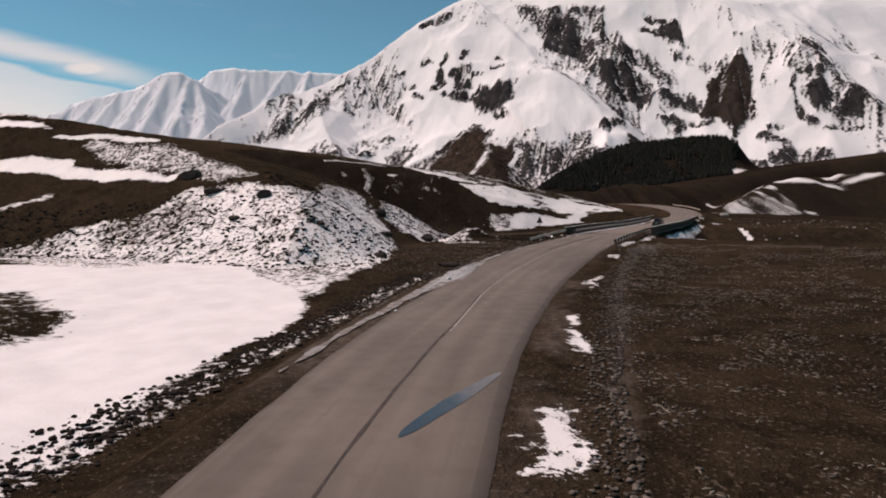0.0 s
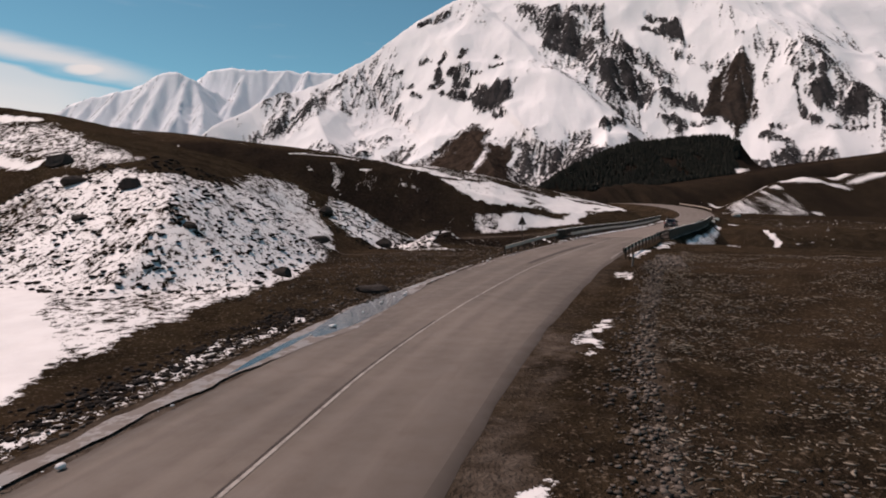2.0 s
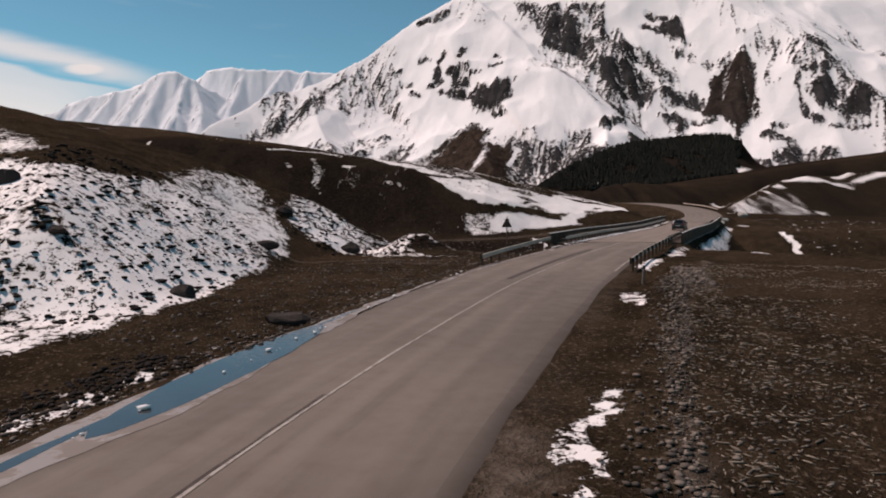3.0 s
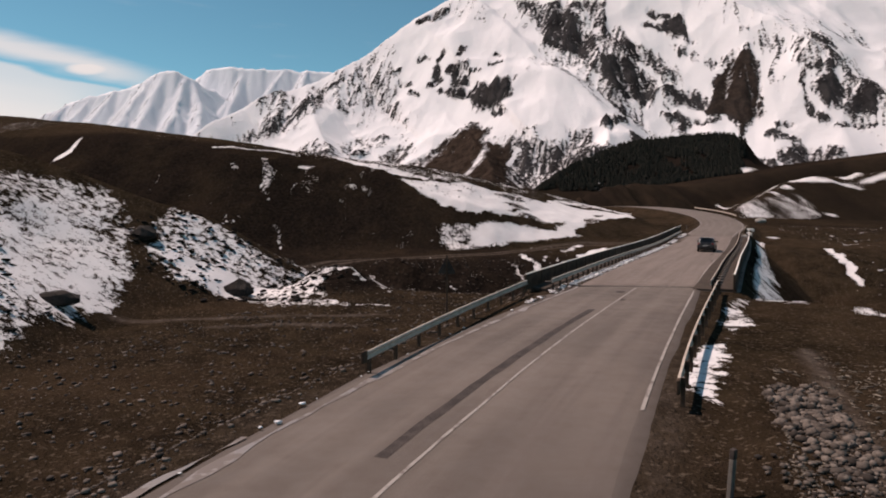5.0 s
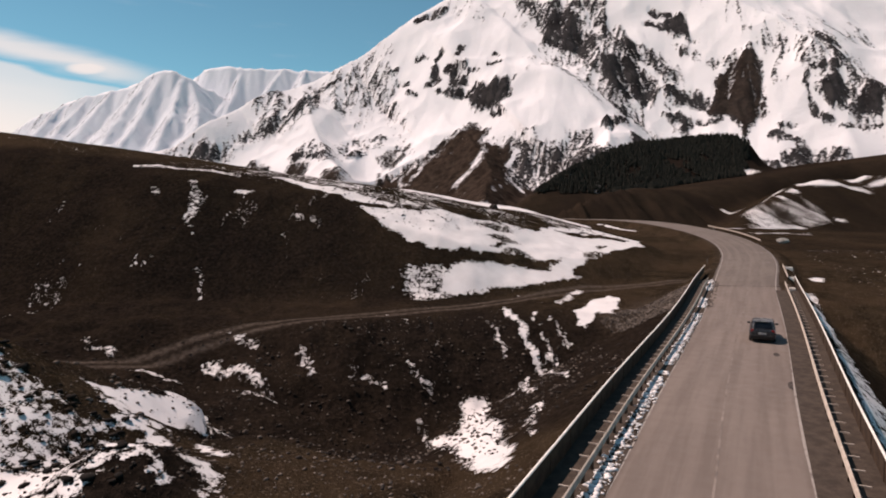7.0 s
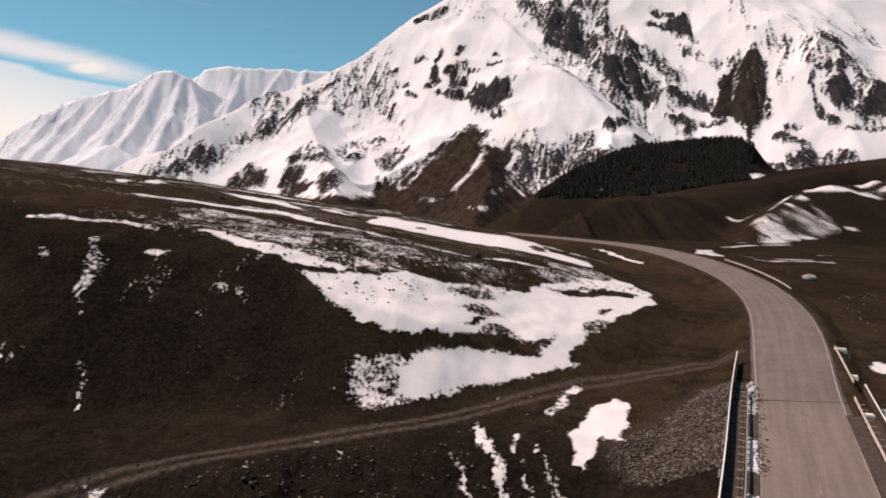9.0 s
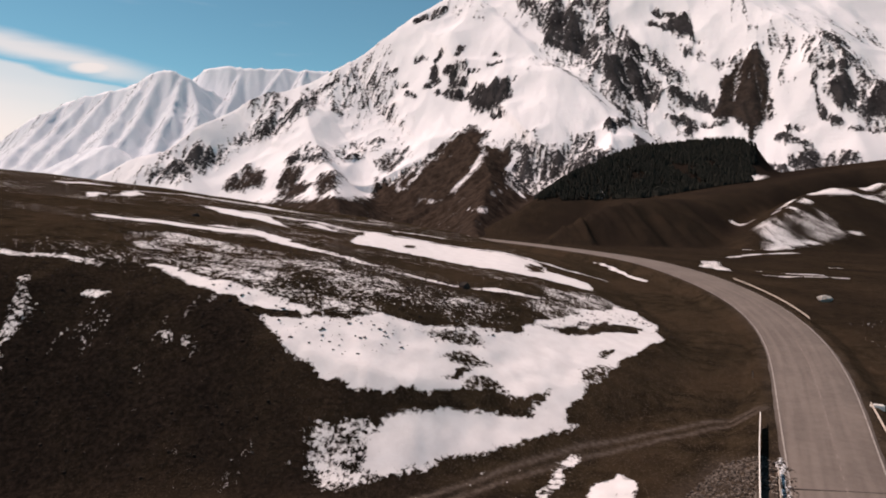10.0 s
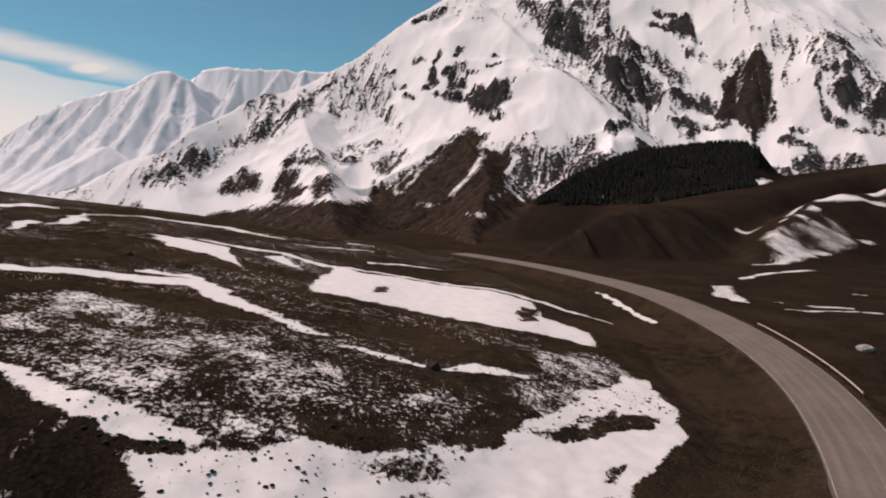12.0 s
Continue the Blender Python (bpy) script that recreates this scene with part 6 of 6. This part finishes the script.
def build_barrier_block(y, off, size, turn, label):
    """A low kerb-shaped block with sloping sides."""
    w, d, h = size
    bm = bmesh.new()
    rows = [[bm.verts.new((sx * w / 2 * k, sy * d / 2 * k, z)) for sx, sy in ((-1, -1), (1, -1), (1, 1), (-1, 1))] for z, k in ((-0.4, 1.0), (0.55 * h, 1.0), (h, 0.86))]
    for lo, hi in zip(rows, rows[1:]):
        for k in range(4):
            bm.faces.new((lo[k], lo[(k + 1) % 4], hi[(k + 1) % 4], hi[k]))
    bm.faces.new(rows[-1])
    bm.faces.new(rows[0][::-1])
    bmesh.ops.bevel(bm, geom=bm.edges[:], offset=0.03, segments=2, affect="EDGES")
    bmesh.ops.recalc_face_normals(bm, faces=bm.faces[:])
    me = bpy.data.meshes.new("barrier_block")
    bm.to_mesh(me)
    bm.free()
    me.materials.append(WHITE_PAINT)
    ob = new("barrier_block", me)
    m = turned(y, off)
    g = float(ground_height(np.array([m.translation.x]), np.array([m.translation.y]))[0])
    m.translation.z = max(g, m.translation.z + 0.1) if y < SPAN[1] else g
    ob.matrix_world = m @ Matrix.Rotation(turn, 4, "Z")
    tagged(ob, label, "barrier block", "blocks at the bridge end")


build_barrier_block(149.2, 5.0, (0.7, 0.6, 0.35), 0.1, "white-painted concrete block standing on the bridge footway")
build_barrier_block(162.5, 5.5, (0.9, 0.45, 0.32), -0.15, "white-painted concrete block past the end of the parapet")
build_barrier_block(173.6, 5.5, (1.3, 0.45, 0.32), 0.05, "long white-painted concrete block closing the shoulder rail")


# ---- signs and posts ----


def build_sign():
    p = (13.0, 82.8)
    ground = float(ground_height(np.array([p[0]]), np.array([p[1]]))[0])
    sign = thing("road_sign", "triangular warning sign on a thin steel post, seen from behind", "sign", place=(p[0], p[1], ground))
    bm = bmesh.new()
    bmesh.ops.create_cone(bm, cap_ends=True, segments=12, radius1=0.04, radius2=0.04, depth=4.0, matrix=Matrix.Translation((0, 0, 1.6)))
    part("post", bm, DARK_STEEL, sign, "thin dark steel post")
    bm = bmesh.new()
    corners = [(-0.42, 0.0), (-0.37, -0.05), (0.37, -0.05), (0.42, 0.0), (0.04, 0.72), (-0.04, 0.72)]
    lo = [bm.verts.new((a, 0.05, 2.75 + b)) for a, b in corners]
    hi = [bm.verts.new((a, 0.08, 2.75 + b)) for a, b in corners]
    bm.faces.new(lo)
    bm.faces.new(hi[::-1])
    for i in range(6):
        bm.faces.new((lo[i], lo[(i + 1) % 6], hi[(i + 1) % 6], hi[i]))
    part("plate", bm, TAR, sign, "dark unpainted back of a triangular plate")
    bm = bmesh.new()
    for z in (2.9, 3.3):
        box(bm, (-0.22, 0.02, z), (0.22, 0.055, z + 0.05))
    part("bracket", bm, DARK_STEEL, sign)


build_sign()


def build_marker_posts():
    first = None
    rng = random.Random(5)
    places = [(66.9, 6.4, 3), (172, 6.2, 3), (181, -6.4, -4)]
    for y, off, lean in places:
        p = road_point(y, off)
        z = float(ground_height(np.array([p.x]), np.array([p.y]))[0])
        m = Matrix.Translation((p.x, p.y, z)) @ Matrix.Rotation(radians(lean), 4, "Y") @ Matrix.Rotation(rng.random(), 4, "Z")
        if first:
            copy_thing(first, m)
            continue
        first = thing("marker_post", "weathered roadside marker post with a dark band", "post", "roadside marker posts")
        bm = bmesh.new()
        box(bm, (-0.06, -0.05, -0.2), (0.06, 0.05, 0.78), None, 0.015)
        part("shaft", bm, CONCRETE, first, "weathered grey shaft")
        bm = bmesh.new()
        box(bm, (-0.063, -0.053, 0.78), (0.063, 0.053, 0.98), None, 0.015)
        part("band", bm, TAR, first, "black top band")
        first.matrix_basis = m


build_marker_posts()


# ---- boulders ----


def build_boulder(x, y, size, label, seed, sink=0.3, mat=None):
    rng = np.random.default_rng(seed)
    bm = bmesh.new()
    for _ in range(34):
        c = Vector(rng.normal(size=3)).normalized() * rng.uniform(0.85, 1.15)
        bm.verts.new((c.x * size[0], c.y * size[1], c.z * size[2]))
    made = bmesh.ops.convex_hull(bm, input=bm.verts[:])
    bmesh.ops.delete(bm, geom=list({v for v in made["geom_interior"] if isinstance(v, bmesh.types.BMVert)}), context="VERTS")
    bmesh.ops.bevel(bm, geom=bm.edges[:], offset=0.06 * size[0], segments=2, affect="EDGES", clamp_overlap=True)
    bmesh.ops.triangulate(bm, faces=bm.faces[:])
    bmesh.ops.subdivide_edges(bm, edges=[q for q in bm.edges if q.calc_length() > 0.25 * size[0]], cuts=3, use_grid_fill=True)
    bmesh.ops.triangulate(bm, faces=bm.faces[:])
    for v in bm.verts:
        n = noise.fractal(v.co * (2.2 / size[0]) + Vector((seed, 0, 0)), 0.9, 2.1, 5)
        v.co = v.co * (1 + 0.09 * n)
    z = float(ground_height(np.array([x]), np.array([y]))[0])
    bmesh.ops.recalc_face_normals(bm, faces=bm.faces[:])
    me = bpy.data.meshes.new("boulder")
    bm.to_mesh(me)
    bm.free()
    me.materials.append(mat or ROCK)
    ob = new("boulder", me)
    ob.location = (x, y, z + size[2] * (0.9 - 1.8 * sink))
    tagged(ob, label, "boulder", "boulders by the snow bank")


PALE_ROCK = plain("pale_boulder_rock", (0.36, 0.33, 0.30), 0.9, 0, 0.3, 0.9, 0.03)
ROCK = plain("dark_boulder_rock", (0.034, 0.027, 0.024), 0.95, 0, 0.4, 0.9, 0.03)
build_boulder(-2.1, 98.5, (1.1, 0.85, 0.8), "large dark boulder at the foot of a snowy bank", 3)
build_boulder(-9.4, 99.6, (1.0, 0.8, 0.6), "dark boulder half buried in the snow bank", 5)
build_boulder(-6.1, 64.2, (0.75, 0.55, 0.5), "small dark boulder lying on a snow patch", 7)
build_boulder(-19.6, 70.6, (0.9, 0.7, 0.6), "dark rock on the crest of the snowy bank", 21)
build_boulder(-22.1, 67.9, (0.7, 0.6, 0.35), "low dark rock among tufts on the snow bank", 23)
build_boulder(-32.6, 83.0, (1.6, 1.1, 0.8), "broad grey rock on the brown hilltop", 25)
build_boulder(-27.3, 76.3, (1.3, 0.9, 0.5), "flat dark rock on the snowy slope", 27)
build_boulder(-7.8, 85.9, (1.3, 0.8, 0.5), "grey slab of rock with snow in its lee", 29)
build_boulder(0.9, 58.4, (1.1, 0.7, 0.35), "dark low clod of earth on the verge", 31)
build_boulder(-11.9, 63.1, (0.5, 0.4, 0.3), "small dark rock in the snow bank", 33)
build_boulder(27.6, 198.5, (1.0, 0.8, 0.8), "dark rounded rock on a strip of snow", 37)
build_boulder(-28.9, 241.2, (0.9, 0.6, 0.5), "small pale rock on the brown hilltop", 39)
build_boulder(111.3, 248.8, (1.9, 1.3, 1.0), "pale rock on brown ground beyond the bend", 15, mat=PALE_ROCK)


# ---- car ----
CAR_PAINT = plain("dark_grey_car_paint", (0.030, 0.032, 0.036), 0.28, 0.3, 0.12, 1.0)
GLASS = plain("tinted_car_glass", (0.012, 0.016, 0.022), 0.05, 0, 0.1, 1.0)
RUBBER = plain("tyre_rubber", (0.018, 0.017, 0.017), 0.85, 0, 0.2, 6.0)
ALLOY = plain("wheel_alloy", (0.42, 0.42, 0.43), 0.35, 0.8, 0.15, 3.0)
RED_LENS = plain("red_tail_light", (0.22, 0.012, 0.012), 0.2, 0, 0.1, 4.0)
PLATE = plain("number_plate", (0.55, 0.55, 0.53), 0.5, 0, 0.1, 4.0)


def loft(bm, stations):
    """Skin cross-sections, each a list of (x, z) from the sill over the top to the other sill, at its y."""
    rings = [[bm.verts.new((x, y, z)) for x, z in ring] for y, ring in stations]
    n = len(rings[0])
    for a, b in zip(rings, rings[1:]):
        for i in range(n):
            bm.faces.new((a[i], a[(i + 1) % n], b[(i + 1) % n], b[i]))
    bm.faces.new(rings[0][::-1])
    bm.faces.new(rings[-1])


def body_ring(w, low, belt, top, crown=0.06):
    """Half-round section: width w at the belt, from low to top."""
    half = [(w * 0.93, low), (w, low + 0.12), (w, belt - 0.08), (w * 0.965, belt), (w * 0.80, top - crown * 0.3), (w * 0.4, top)]
    return half + [(-a, b) for a, b in reversed(half)]


def build_car():
    y0 = 123.6
    m = turned(y0, 1.6, 0.03)
    car = thing("car", "dark grey five-door car driving along the road", "car")
    car.matrix_basis = m
    bm = bmesh.new()
    loft(bm, [(-2.16, body_ring(0.74, 0.42, 0.78, 0.86)), (-2.10, body_ring(0.83, 0.28, 0.86, 0.98)), (-1.75, body_ring(0.89, 0.24, 0.92, 1.02)),
              (-0.6, body_ring(0.905, 0.22, 0.92, 1.00)), (0.6, body_ring(0.905, 0.22, 0.90, 0.98)), (1.2, body_ring(0.89, 0.22, 0.86, 0.95)),
              (1.85, body_ring(0.85, 0.24, 0.76, 0.84)), (2.15, body_ring(0.74, 0.3, 0.62, 0.68)), (2.22, body_ring(0.62, 0.36, 0.55, 0.6))])
    part("body", bm, CAR_PAINT, car, smooth=False)
    bm = bmesh.new()
    def cabin(w, low, top):
        half = [(w, low), (w * 0.93, low + (top - low) * 0.55), (w * 0.84, top - 0.06), (w * 0.70, top - 0.01), (w * 0.3, top + 0.015)]
        return half + [(-a, b) for a, b in reversed(half)]
    loft(bm, [(-2.02, cabin(0.80, 0.92, 1.02)), (-1.72, cabin(0.82, 0.94, 1.44)), (-1.45, cabin(0.83, 0.94, 1.52)), (-0.6, cabin(0.84, 0.93, 1.55)),
              (0.15, cabin(0.83, 0.92, 1.50)), (0.62, cabin(0.82, 0.9, 1.26)), (1.08, cabin(0.79, 0.88, 0.95))])
    part("roof", bm, CAR_PAINT, car)
    bm = bmesh.new()
    vs = [bm.verts.new(p) for p in ((-0.62, -2.02, 1.06), (0.62, -2.02, 1.06), (0.55, -1.755, 1.41), (-0.55, -1.755, 1.41))]
    bm.faces.new(vs)
    bmesh.ops.solidify(bm, geom=bm.faces[:], thickness=0.02)
    part("rear_window", bm, GLASS, car, "dark tinted rear window")
    bm = bmesh.new()
    vs = [bm.verts.new(p) for p in ((-0.66, 1.02, 1.0), (0.66, 1.02, 1.0), (0.56, 0.28, 1.46), (-0.56, 0.28, 1.46))]
    bm.faces.new(vs)
    bmesh.ops.solidify(bm, geom=bm.faces[:], thickness=0.02)
    part("windscreen", bm, GLASS, car, "dark windscreen")
    for side in (-1, 1):
        for a, b, c, d in ((-1.62, -0.72, -0.78, -1.45), (-0.66, 0.66, 0.16, -0.62)):
            bm = bmesh.new()
            vs = [bm.verts.new(p) for p in ((0.845 * side, a, 1.0), (0.845 * side, b, 1.0), (0.735 * side, c, 1.42), (0.735 * side, d, 1.42))]
            bm.faces.new(vs)
            bmesh.ops.solidify(bm, geom=bm.faces[:], thickness=0.02)
            part("side_window", bm, GLASS, car, "dark tinted side window")
        bm = bmesh.new()
        box(bm, (0.86 * side if side > 0 else -1.08, 0.42, 0.98), (1.08 if side > 0 else -0.86, 0.58, 1.13), None, 0.04)
        part("mirror", bm, CAR_PAINT, car)
        bm = bmesh.new()
        box(bm, (0.58 if side > 0 else -0.80, -2.15, 0.78), (0.80 if side > 0 else -0.58, -2.06, 0.98), None, 0.02)
        part("tail_light", bm, RED_LENS, car, "red tail light")
        bm = bmesh.new()
        box(bm, (0.5 if side > 0 else -0.72, 2.02, 0.58), (0.72 if side > 0 else -0.5, 2.14, 0.7), None, 0.02)
        part("headlight", bm, GLASS, car, "clear headlight")
        for y in (-1.33, 1.33):
            at = Matrix.Translation((0.80 * side, y, 0.32)) @ Matrix.Rotation(math.pi / 2, 4, "Y")
            bm = bmesh.new()
            bmesh.ops.create_cone(bm, cap_ends=True, segments=28, radius1=0.33, radius2=0.33, depth=0.21)
            bmesh.ops.bevel(bm, geom=[e for e in bm.edges if e.is_boundary is False and len(e.link_faces) == 2 and any(len(f.verts) > 4 for f in e.link_faces)], offset=0.03, segments=2, affect="EDGES")
            bmesh.ops.transform(bm, matrix=at, verts=bm.verts[:])
            wheel = part("wheel", bm, RUBBER, car, "black rubber tyre")
            bm = bmesh.new()
            bmesh.ops.create_cone(bm, cap_ends=True, segments=20, radius1=0.21, radius2=0.18, depth=0.22)
            bmesh.ops.transform(bm, matrix=at, verts=bm.verts[:])
            part("rim", bm, ALLOY, wheel, "grey alloy rim")
    bm = bmesh.new()
    box(bm, (-0.26, -2.19, 0.62), (0.26, -2.15, 0.74), None, 0.005)
    plate = part("number_plate", bm, PLATE, car, "pale number plate")
    bm = bmesh.new()
    for k in range(5):
        box(bm, (-0.21 + 0.09 * k, -2.196, 0.65), (-0.15 + 0.09 * k, -2.189, 0.71))
    part("plate_bar", bm, RUBBER, plate)
    bm = bmesh.new()
    box(bm, (-0.80, -2.22, 0.34), (0.80, -2.05, 0.56), None, 0.05)
    part("bumper", bm, RUBBER, car, "dark plastic rear bumper")
    bm = bmesh.new()
    box(bm, (-0.5, -1.83, 1.50), (0.5, -1.58, 1.54), None, 0.015)
    part("spoiler", bm, CAR_PAINT, car)


build_car()
